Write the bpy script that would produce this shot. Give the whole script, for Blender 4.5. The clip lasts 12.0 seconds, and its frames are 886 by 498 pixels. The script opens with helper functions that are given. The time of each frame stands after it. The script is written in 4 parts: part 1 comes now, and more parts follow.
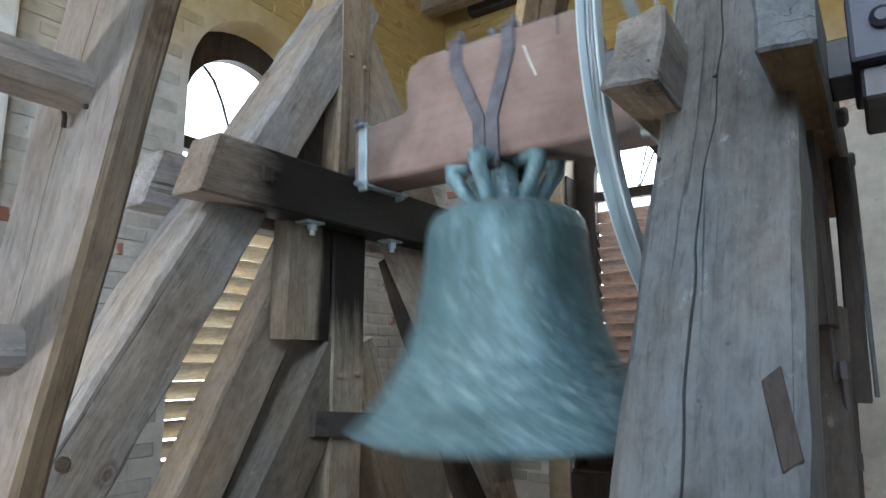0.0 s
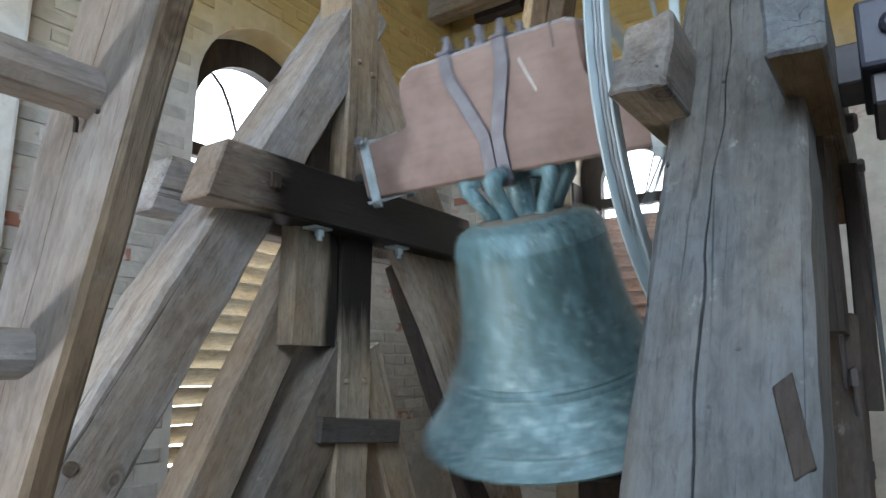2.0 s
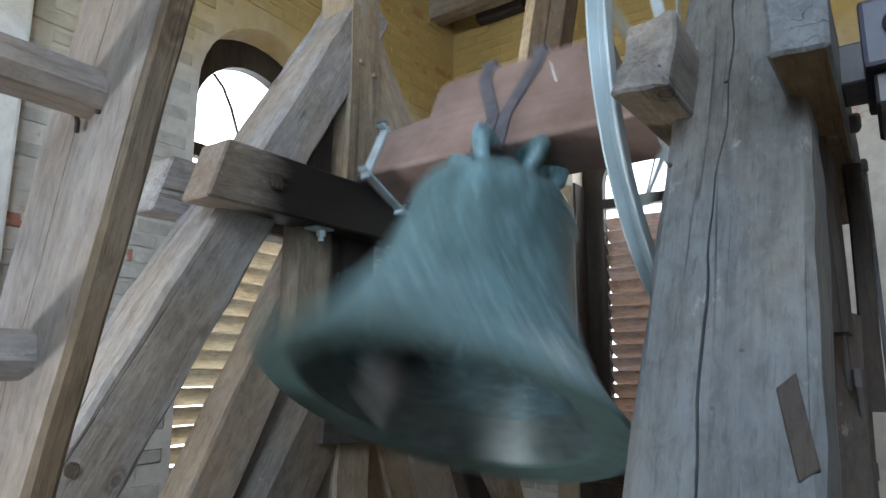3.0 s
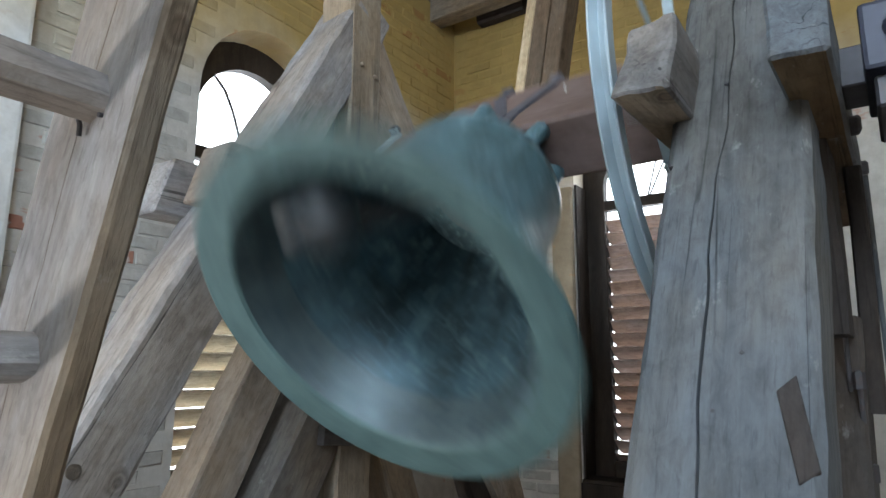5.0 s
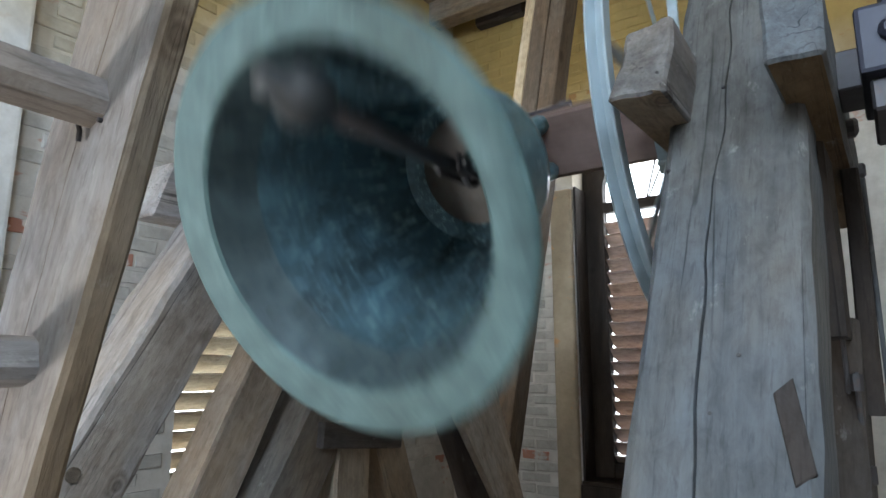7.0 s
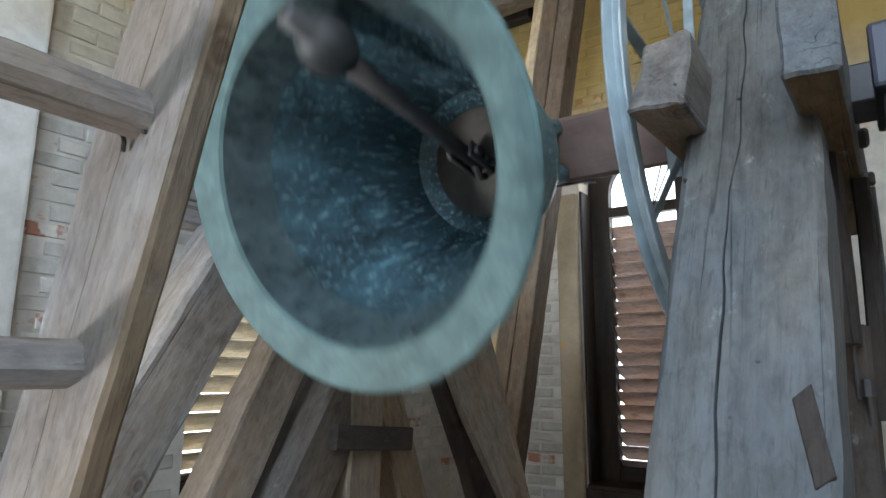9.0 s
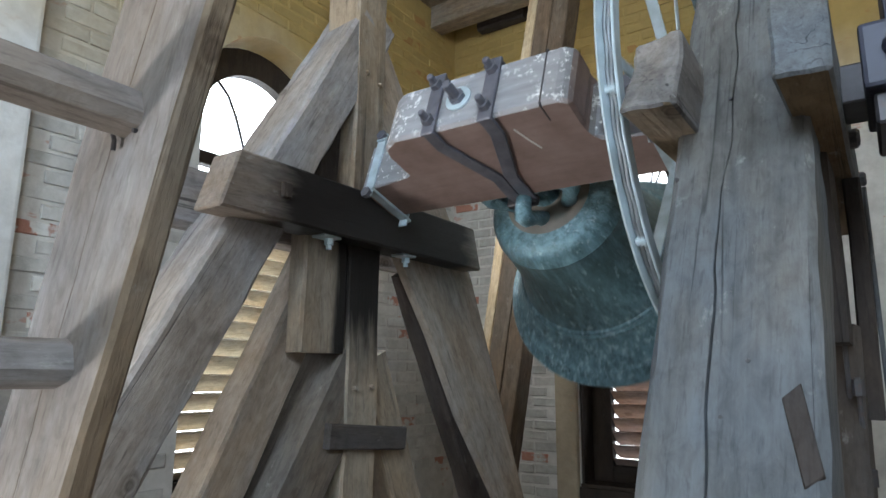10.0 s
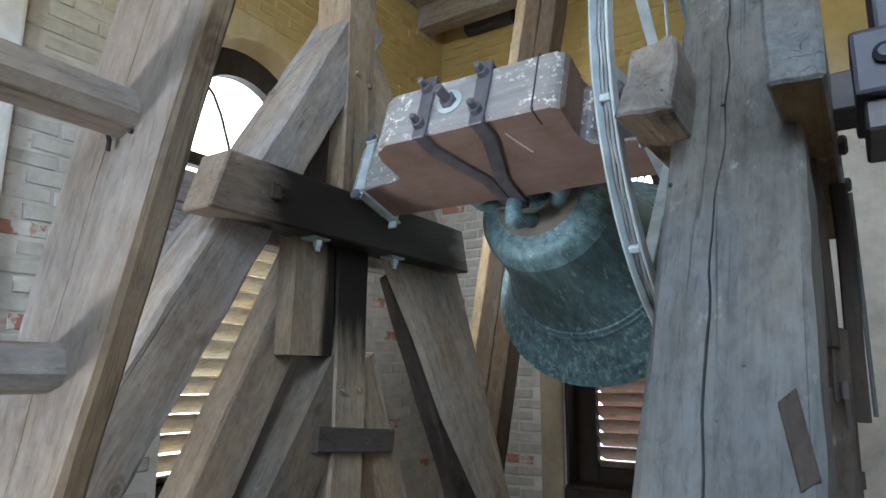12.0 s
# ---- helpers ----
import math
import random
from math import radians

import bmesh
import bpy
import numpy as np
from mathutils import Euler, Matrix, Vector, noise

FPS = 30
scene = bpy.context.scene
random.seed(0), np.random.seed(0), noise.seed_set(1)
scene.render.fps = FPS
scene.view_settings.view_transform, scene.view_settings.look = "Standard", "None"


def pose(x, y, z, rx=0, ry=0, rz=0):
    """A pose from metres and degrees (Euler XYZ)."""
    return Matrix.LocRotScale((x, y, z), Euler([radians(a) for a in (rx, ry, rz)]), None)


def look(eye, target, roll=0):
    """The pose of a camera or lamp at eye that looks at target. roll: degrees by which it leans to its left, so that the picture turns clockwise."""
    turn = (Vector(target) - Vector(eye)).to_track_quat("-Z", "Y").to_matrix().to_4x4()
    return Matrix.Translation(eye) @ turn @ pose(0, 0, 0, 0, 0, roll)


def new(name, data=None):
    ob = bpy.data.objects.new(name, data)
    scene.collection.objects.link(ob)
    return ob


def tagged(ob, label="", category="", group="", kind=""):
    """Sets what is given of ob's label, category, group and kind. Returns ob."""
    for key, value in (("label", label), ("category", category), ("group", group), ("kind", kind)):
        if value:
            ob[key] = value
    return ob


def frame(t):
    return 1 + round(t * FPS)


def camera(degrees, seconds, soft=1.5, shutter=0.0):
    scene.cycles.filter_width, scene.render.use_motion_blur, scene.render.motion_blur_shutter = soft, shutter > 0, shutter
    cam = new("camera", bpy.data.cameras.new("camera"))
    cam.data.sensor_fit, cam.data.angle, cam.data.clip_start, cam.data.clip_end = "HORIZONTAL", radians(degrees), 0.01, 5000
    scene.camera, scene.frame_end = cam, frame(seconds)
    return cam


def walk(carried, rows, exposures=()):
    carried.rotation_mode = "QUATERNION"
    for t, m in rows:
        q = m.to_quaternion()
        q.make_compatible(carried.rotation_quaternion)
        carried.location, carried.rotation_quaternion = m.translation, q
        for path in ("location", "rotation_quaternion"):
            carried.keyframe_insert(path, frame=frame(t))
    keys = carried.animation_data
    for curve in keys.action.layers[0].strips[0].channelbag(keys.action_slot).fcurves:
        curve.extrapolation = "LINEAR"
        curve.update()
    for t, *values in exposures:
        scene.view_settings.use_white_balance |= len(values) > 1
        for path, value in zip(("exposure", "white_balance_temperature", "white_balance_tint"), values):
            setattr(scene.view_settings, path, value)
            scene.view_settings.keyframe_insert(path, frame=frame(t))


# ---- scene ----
cam = camera(69.0, 12.0, soft=1.5, shutter=0.7)
PATH = [
    (0, (0.013, 0.012, 1.599), (-1.098, 1.639, 1.939), 0.0),
    (0.5, (0.013, 0.011, 1.599), (-1.103, 1.634, 1.945), 0.1),
    (1, (0.013, 0.009, 1.598), (-1.106, 1.628, 1.951), 0.1),
    (1.5, (0.01, 0.008, 1.599), (-1.11, 1.626, 1.956), 0.1),
    (2, (0.009, 0.011, 1.596), (-1.116, 1.625, 1.957), 0.2),
    (2.5, (0.008, 0.015, 1.595), (-1.119, 1.627, 1.956), 0.2),
    (3, (0.006, 0.013, 1.597), (-1.122, 1.624, 1.959), 0.2),
    (5, (0.008, 0.011, 1.598), (-1.122, 1.619, 1.965), 0.2),
    (5.5, (0.009, 0.011, 1.599), (-1.122, 1.619, 1.965), 0.2),
    (6, (0.009, 0.01, 1.6), (-1.122, 1.617, 1.969), 0.2),
    (6.5, (0.01, 0.01, 1.6), (-1.12, 1.618, 1.97), 0.2),
    (7, (0.013, 0.008, 1.6), (-1.116, 1.617, 1.973), 0.1),
    (9, (-0.004, -0.046, 1.602), (-1.135, 1.558, 1.983), 0.4),
    (9.5, (-0.001, -0.055, 1.605), (-1.126, 1.554, 1.986), 0.4),
    (10, (0.0, -0.043, 1.603), (-1.118, 1.571, 1.981), 0.4),
    (10.5, (-0.001, -0.041, 1.606), (-1.108, 1.582, 1.983), 0.5),
    (11, (-0.003, -0.043, 1.605), (-1.097, 1.589, 1.981), 0.4),
    (11.5, (-0.006, -0.051, 1.612), (-1.09, 1.586, 1.996), 0.4),
    (12, (-0.023, -0.054, 1.608), (-1.098, 1.588, 1.99), 0.4),
]
walk(cam, [(t, look(eye, target, roll)) for t, eye, target, roll in PATH], exposures=[(0, 1.08, 5930, 7), (12, 1.08, 5930, 7)])

# ---- light ----
world = bpy.data.worlds.new("sky")
scene.world = world
world.use_nodes = True
wn = world.node_tree.nodes
sky = wn.new("ShaderNodeTexSky")
sky.sky_type = "NISHITA"
sky.sun_disc = False
sky.sun_elevation = radians(38)
sky.sun_rotation = radians(200)
wn["Background"].inputs["Strength"].default_value = 0.15
world.node_tree.links.new(sky.outputs[0], wn["Background"].inputs["Color"])

sun_data = bpy.data.lights.new("sun", "SUN")
sun_data.energy, sun_data.angle, sun_data.color = 3.0, radians(0.5), (1.0, 0.95, 0.86)
sun = new("sun", sun_data)
sun.matrix_world = look((0, 0, 0), (0.30, 0.42, -0.85))


def window_light(name, eye, target, wide, high, power, color):
    data = bpy.data.lights.new(name, "AREA")
    data.shape, data.size, data.size_y, data.energy, data.color = "RECTANGLE", wide, high, power, color
    ob = new(name, data)
    ob.matrix_world = look(eye, target)
    return ob


SKY_BLUE = (0.78, 0.89, 1.0)
window_light("window_light_south", (-0.3, -2.95, 4.15), (-1.2, 2.6, 2.1), 1.4, 1.5, 84, SKY_BLUE)
window_light("window_light_high", (1.40, -1.5, 3.85), (-1.6, 1.2, 2.1), 1.1, 1.5, 46, SKY_BLUE)
window_light("window_light_low", (-3.44, -1.98, 0.46), (-1.0, 0.5, 1.7), 0.36, 0.42, 59, (1.0, 0.95, 0.90))
window_light("window_light_west", (-3.62, 2.80, 3.1), (-1.2, 4.2, 1.7), 0.85, 0.8, 26, (1, 0.98, 0.95))
window_light("window_light_north", (-1.65, 5.28, 3.1), (-1.6, 0.0, 2.6), 0.85, 0.8, 4, (1, 0.98, 0.95))


# ---- materials ----
def material(name, rough=0.8, metal=0.0):
    m = bpy.data.materials.new(name)
    m.use_nodes = True
    b = m.node_tree.nodes["Principled BSDF"]
    b.inputs["Roughness"].default_value, b.inputs["Metallic"].default_value = rough, metal
    return m, m.node_tree.nodes, m.node_tree.links, b


def coords(n, l, scale, kind="Object"):
    tc, mp = n.new("ShaderNodeTexCoord"), n.new("ShaderNodeMapping")
    mp.inputs["Scale"].default_value = scale
    l.new(tc.outputs[kind], mp.inputs["Vector"])
    return mp.outputs["Vector"]


def noise_tex(n, l, vec, scale, detail=4.0, rough=0.55, distort=0.0):
    t = n.new("ShaderNodeTexNoise")
    t.inputs["Scale"].default_value, t.inputs["Detail"].default_value = scale, detail
    t.inputs["Roughness"].default_value, t.inputs["Distortion"].default_value = rough, distort
    l.new(vec, t.inputs["Vector"])
    return t.outputs["Fac"]


def ramp(n, l, fac, stops):
    r = n.new("ShaderNodeValToRGB")
    e = r.color_ramp.elements
    e[0].position, e[0].color = stops[0][0], (*stops[0][1], 1)
    e[1].position, e[1].color = stops[-1][0], (*stops[-1][1], 1)
    for p, c in stops[1:-1]:
        k = e.new(p)
        k.color = (*c, 1)
    l.new(fac, r.inputs["Fac"])
    return r.outputs["Color"]


def mix(n, l, kind, fac, a, b):
    m = n.new("ShaderNodeMix")
    m.data_type, m.blend_type = "RGBA", kind
    for sock, v in ((m.inputs[0], fac), (m.inputs[6], a), (m.inputs[7], b)):
        if isinstance(v, (int, float)):
            sock.default_value = v
        elif isinstance(v, tuple):
            sock.default_value = (*v, 1)
        else:
            l.new(v, sock)
    return m.outputs[2]


def bump(n, l, b, height, strength, distance=0.01):
    k = n.new("ShaderNodeBump")
    k.inputs["Strength"].default_value, k.inputs["Distance"].default_value = strength, distance
    l.new(height, k.inputs["Height"])
    l.new(k.outputs["Normal"], b.inputs["Normal"])


GREY1, GREY0 = (1, 1, 1), (0, 0, 0)


def offset_coords(n, l, scale):
    """Object coordinates, shifted by each object's own random number, so that no two beams share their grain."""
    tc, info = n.new("ShaderNodeTexCoord"), n.new("ShaderNodeObjectInfo")
    add, mp = n.new("ShaderNodeVectorMath"), n.new("ShaderNodeMapping")
    mul = n.new("ShaderNodeMath")
    mul.operation, mul.inputs[1].default_value = "MULTIPLY", 37.0
    l.new(info.outputs["Random"], mul.inputs[0])
    l.new(tc.outputs["Object"], add.inputs[0])
    l.new(mul.outputs[0], add.inputs[1])
    l.new(add.outputs[0], mp.inputs["Vector"])
    mp.inputs["Scale"].default_value = scale
    return mp.outputs["Vector"]


def wood(name, dark, light, stain=0.4, crack=0.8, rough=0.75, dust=0.25, oil=None):
    """Old timber; the grain runs along the object's own z."""
    m, n, l, b = material(name, rough)
    b.inputs["Specular IOR Level"].default_value = 0.22
    fine = noise_tex(n, l, offset_coords(n, l, (85, 85, 5.0)), 1.0, 8, 0.7, 0.6)
    broad = noise_tex(n, l, offset_coords(n, l, (8, 8, 1.3)), 1.0, 5, 0.6, 0.9)
    blot = noise_tex(n, l, offset_coords(n, l, (2.2, 2.2, 1.3)), 1.0, 5, 0.6)
    col = ramp(n, l, broad, [(0.25, dark), (0.75, light)])
    col = mix(n, l, "MULTIPLY", 0.30, col, ramp(n, l, fine, [(0.30, (0.40, 0.38, 0.36)), (0.62, GREY1)]))
    mottle = noise_tex(n, l, offset_coords(n, l, (26, 26, 13)), 1.0, 7, 0.72, 0.5)
    col = mix(n, l, "MULTIPLY", 0.46, col, ramp(n, l, mottle, [(0.34, (0.42, 0.39, 0.36)), (0.54, GREY1), (0.70, (1.3, 1.3, 1.3))]))
    # knots: dark rings where the surface cuts a branch
    vor = n.new("ShaderNodeTexVoronoi")
    vor.inputs["Scale"].default_value = 1.0
    l.new(offset_coords(n, l, (3.4, 3.4, 2.5)), vor.inputs["Vector"])
    rings = ramp(n, l, vor.outputs["Distance"], [(0.0, (0.30, 0.26, 0.23)), (0.035, (0.55, 0.5, 0.46)), (0.055, (0.26, 0.22, 0.19)), (0.075, (0.75, 0.72, 0.68)), (0.095, (0.5, 0.47, 0.44)), (0.14, GREY1)])
    col = mix(n, l, "MULTIPLY", 0.8, col, rings)
    pore = ramp(n, l, noise_tex(n, l, offset_coords(n, l, (120, 120, 14)), 1.0, 3, 0.6, 0.2), [(0.30, (0.35, 0.33, 0.31)), (0.42, GREY1)])
    col = mix(n, l, "MULTIPLY", 0.4, col, pore)
    tint = ramp(n, l, noise_tex(n, l, offset_coords(n, l, (3.5, 3.5, 1.6)), 1.0, 4, 0.6), [(0.38, (1.0, 0.88, 0.76)), (0.6, (0.94, 0.98, 1.06))])
    col = mix(n, l, "MULTIPLY", 0.7, col, tint)
    col = mix(n, l, "MULTIPLY", stain, col, ramp(n, l, blot, [(0.35, (0.45, 0.40, 0.36)), (0.62, GREY1)]))
    split = noise_tex(n, l, offset_coords(n, l, (16, 16, 0.35)), 1.0, 2, 0.5, 0.4)
    lines = ramp(n, l, split, [(0.485, GREY1), (0.5, GREY0), (0.515, GREY1)])
    where = ramp(n, l, noise_tex(n, l, offset_coords(n, l, (5, 5, 1.2)), 1.0, 2), [(0.5, GREY0), (0.6, GREY1)])
    cut = mix(n, l, "MIX", where, GREY1, lines)
    col = mix(n, l, "MULTIPLY", crack, col, mix(n, l, "MIX", 0.85, GREY1, cut))
    speck = ramp(n, l, noise_tex(n, l, offset_coords(n, l, (18, 18, 9)), 1.0, 5, 0.75), [(0.62, GREY0), (0.72, GREY1)])
    col = mix(n, l, "MIX", mix(n, l, "MULTIPLY", 1.0, speck, (dust, dust, dust)), col, (0.5, 0.49, 0.46))
    if oil:
        # old grease that has run from the bearing: centre, half length and soft edge along the beam
        tc, sep, away, rag, rng = n.new("ShaderNodeTexCoord"), n.new("ShaderNodeSeparateXYZ"), n.new("ShaderNodeMath"), n.new("ShaderNodeMath"), n.new("ShaderNodeMapRange")
        l.new(tc.outputs["Object"], sep.inputs[0])
        shift = n.new("ShaderNodeMath")
        shift.operation, shift.inputs[1].default_value = "SUBTRACT", oil[0]
        l.new(sep.outputs[oil[3] if len(oil) > 3 else "Z"], shift.inputs[0])
        away.operation = "ABSOLUTE"
        l.new(shift.outputs[0], away.inputs[0])
        rag.operation, rag.inputs[1].default_value = "MULTIPLY_ADD", oil[2] * 2
        l.new(noise_tex(n, l, coords(n, l, (22, 22, 2.0)), 1.0, 4, 0.6, 0.5), rag.inputs[0])
        l.new(away.outputs[0], rag.inputs[2])
        rng.inputs["From Min"].default_value, rng.inputs["From Max"].default_value = oil[1] + 0.7 * oil[2], oil[1] + 1.9 * oil[2]
        rng.inputs["To Min"].default_value, rng.inputs["To Max"].default_value = 0.97, 0.0
        l.new(rag.outputs[0], rng.inputs["Value"])
        col = mix(n, l, "MIX", rng.outputs["Result"], col, (0.012, 0.010, 0.009))
    l.new(col, b.inputs["Base Color"])
    h = mix(n, l, "MULTIPLY", 0.9, fine, cut)
    bump(n, l, b, mix(n, l, "ADD", 0.5, h, mottle), 0.55, 0.007)
    return m


TIMBER = wood("weathered_timber", (0.25, 0.23, 0.22), (0.49, 0.465, 0.445), dust=0.45)
TIMBER_WARM = wood("brown_timber", (0.245, 0.20, 0.15), (0.46, 0.39, 0.295), 0.4, 0.6)
TIMBER_POST = wood("grease_stained_post", (0.245, 0.20, 0.15), (0.46, 0.39, 0.295), 0.4, 0.6, oil=(2.02, 0.24, 0.25))
TIMBER_BLOCK = wood("grease_stained_block", (0.245, 0.20, 0.15), (0.46, 0.39, 0.295), 0.4, 0.6, oil=(0.17, 0.105, 0.045, "Y"))
TIMBER_BROWN = wood("darker_brown_timber", (0.13, 0.113, 0.095), (0.25, 0.22, 0.185), 0.5, 0.6)
TIMBER_PALE = wood("pale_worn_timber", (0.29, 0.245, 0.20), (0.53, 0.465, 0.39), 0.35, 0.6)
TIMBER_OCHRE = wood("shaded_brown_underside", (0.10, 0.068, 0.036), (0.21, 0.145, 0.08), 0.4, 0.5)
TIMBER_EDGE = wood("brown_edge_timber", (0.20, 0.165, 0.125), (0.36, 0.305, 0.235), 0.35, 0.3)
# Dark tie boards; trestle b's lower brace has its shade in this colour.
TIMBER_DEEP = wood("deep_brown_timber", (0.065, 0.058, 0.052), (0.125, 0.11, 0.10), 0.5, 0.5)
TIMBER_OILED = wood("grease_blackened_beam", (0.19, 0.16, 0.135), (0.34, 0.295, 0.25), 0.5, 0.6, 0.6, 0.4, oil=(0.07, 0.62, 0.12))
# Dark timber; members lying in shade also get this colour.
TIMBER_DARK = wood("dark_and_shaded_timber", (0.035, 0.030, 0.028), (0.085, 0.072, 0.064), 0.5, 0.5, 0.75, 0.12)
TIMBER_PINE = wood("brown_pine", (0.10, 0.076, 0.053), (0.20, 0.153, 0.108), 0.4, 0.6)
TIMBER_SUNLIT = wood("sunlit_pine", (0.42, 0.32, 0.19), (0.63, 0.53, 0.36), 0.2, 0.3, 0.7, 0.05)
TIMBER_SLATE = wood("grey_blue_timber", (0.108, 0.117, 0.123), (0.195, 0.208, 0.216), 0.5, 0.8)
TIMBER_KNOT = wood("grey_knot_wood", (0.095, 0.102, 0.106), (0.18, 0.19, 0.196), 0.5, 0.6)
TIMBER_END = wood("rough_old_end_grain", (0.13, 0.125, 0.12), (0.35, 0.345, 0.34), 0.6, 0.9, 0.85, 0.85)


def bronze(name, deep, pale, amount, rough=(0.42, 0.72), metal=0.15, grain=(34, 34, 10)):
    m, n, l, b = material(name, 0.5, metal)
    a = noise_tex(n, l, coords(n, l, (8, 8, 3.5)), 1.0, 7, 0.7, 1.2)
    c = noise_tex(n, l, coords(n, l, grain), 1.0, 6, 0.65, 0.6)
    run = noise_tex(n, l, coords(n, l, (16, 16, 1.2)), 1.0, 4, 0.6, 0.3)
    col = ramp(n, l, a, [(0.34, deep), (0.5, tuple(0.45 * (p + q) for p, q in zip(deep, pale))), (0.68, pale)])
    col = mix(n, l, "MULTIPLY", 0.5, col, ramp(n, l, run, [(0.35, (0.4, 0.45, 0.45)), (0.6, GREY1)]))
    streak = ramp(n, l, c, [(0.52, GREY0), (0.66, GREY1)])
    col = mix(n, l, "MIX", mix(n, l, "MULTIPLY", 1.0, streak, (amount, amount, amount)), col, (0.36, 0.55, 0.60))
    l.new(col, b.inputs["Base Color"])
    l.new(ramp(n, l, c, [(0.3, (rough[0],) * 3), (0.8, (rough[1],) * 3)]), b.inputs["Roughness"])
    bump(n, l, b, mix(n, l, "ADD", 0.5, a, c), 0.6, 0.008)
    return m


def patina():
    """Dark olive waist with pale run-off streaks; pale oxide with highlights put into the colour on the shoulder, a
    thinner bloom on the sound bow.
    """
    m, n, l, b = material("green_patina_bronze", 0.45, 0.15)
    cloud = noise_tex(n, l, coords(n, l, (9, 9, 5)), 1.0, 7, 0.7, 0.3)
    fine = noise_tex(n, l, coords(n, l, (46, 46, 30)), 1.0, 6, 0.7, 0.4)
    run = noise_tex(n, l, coords(n, l, (30, 30, 3.4)), 1.0, 7, 0.75, 0.15)
    tc, sep = n.new("ShaderNodeTexCoord"), n.new("ShaderNodeSeparateXYZ")
    l.new(tc.outputs["Object"], sep.inputs[0])

    def band(z0, z1, a, c):
        r = n.new("ShaderNodeMapRange")
        r.inputs["From Min"].default_value, r.inputs["From Max"].default_value = z0, z1
        r.inputs["To Min"].default_value, r.inputs["To Max"].default_value = a, c
        l.new(sep.outputs["Z"], r.inputs["Value"])
        return r.outputs["Result"]

    def add(p, q):
        k = n.new("ShaderNodeMath")
        l.new(p, k.inputs[0])
        l.new(q, k.inputs[1])
        return k.outputs[0]

    shoulder, bow = band(-0.42, -0.28, 0.0, 0.10), band(-0.50, -0.90, -0.05, 0.05)
    col = ramp(n, l, cloud, [(0.35, (0.054, 0.100, 0.108)), (0.65, (0.122, 0.215, 0.240))])
    pale = ramp(n, l, add(add(run, shoulder), bow), [(0.44, GREY0), (0.72, GREY1)])
    col = mix(n, l, "MIX", mix(n, l, "MULTIPLY", 1.0, pale, (0.75, 0.75, 0.75)), col, (0.255, 0.42, 0.495))
    drip = ramp(n, l, add(noise_tex(n, l, coords(n, l, (40, 40, 10)), 1.0, 4, 0.6, 0.2), bow), [(0.57, GREY0), (0.68, GREY1)])
    col = mix(n, l, "MIX", mix(n, l, "MULTIPLY", 1.0, drip, (0.75, 0.7, 0.7)), col, (0.40, 0.55, 0.62))
    spots = ramp(n, l, add(fine, shoulder), [(0.66, GREY0), (0.82, GREY1)])
    col = mix(n, l, "MIX", mix(n, l, "MULTIPLY", 1.0, spots, (0.6, 0.6, 0.6)), col, (0.50, 0.60, 0.64))
    l.new(col, b.inputs["Base Color"])
    l.new(ramp(n, l, run, [(0.3, (0.26,) * 3), (0.7, (0.50,) * 3)]), b.inputs["Roughness"])
    bump(n, l, b, mix(n, l, "ADD", 0.5, cloud, fine), 0.7, 0.008)
    return m


BRONZE = patina()
BRONZE_BOW = bronze("smooth_inner_sound_bow", (0.055, 0.078, 0.084), (0.125, 0.170, 0.185), 0.12, (0.22, 0.42), 0.3)
BRONZE_LIP = bronze("worn_lip_bronze", (0.070, 0.124, 0.124), (0.110, 0.190, 0.192), 0.08, (0.5, 0.65))
BRONZE_INSIDE = bronze("dark_inner_bronze", (0.034, 0.052, 0.060), (0.15, 0.27, 0.33), 0.45, (0.16, 0.36), 0.35, grain=(70, 70, 6))


def steel(name, color, rough, metal, rust=0.0):
    m, n, l, b = material(name, rough, metal)
    a = noise_tex(n, l, coords(n, l, (14, 14, 14)), 1.0, 6, 0.6)
    low = tuple(0.6 * c for c in color)
    col = ramp(n, l, a, [(0.3, low), (0.7, color)])
    if rust:
        r = ramp(n, l, noise_tex(n, l, coords(n, l, (25, 25, 25)), 1.0, 5, 0.7), [(0.55, GREY0), (0.7, GREY1)])
        col = mix(n, l, "MIX", mix(n, l, "MULTIPLY", 1.0, r, (rust,) * 3), col, (0.12, 0.05, 0.025))
    l.new(col, b.inputs["Base Color"])
    bump(n, l, b, a, 0.2, 0.003)
    return m


GALVANISED = steel("galvanised_steel", (0.54, 0.64, 0.69), 0.40, 0.15)
IRON = steel("forged_iron", (0.10, 0.095, 0.10), 0.55, 0.6, 0.4)
BALL = steel("worn_clapper_steel", (0.085, 0.088, 0.09), 0.5, 0.4, 0.2)
CROWN_IRON = steel("dusty_crown_iron", (0.13, 0.118, 0.105), 0.75, 0.1, 0.35)
ROPE = steel("grey_wire_rope", (0.30, 0.32, 0.34), 0.5, 0.5)
STRAP = steel("grey_painted_strap", (0.17, 0.17, 0.20), 0.5, 0.4, 0.15)


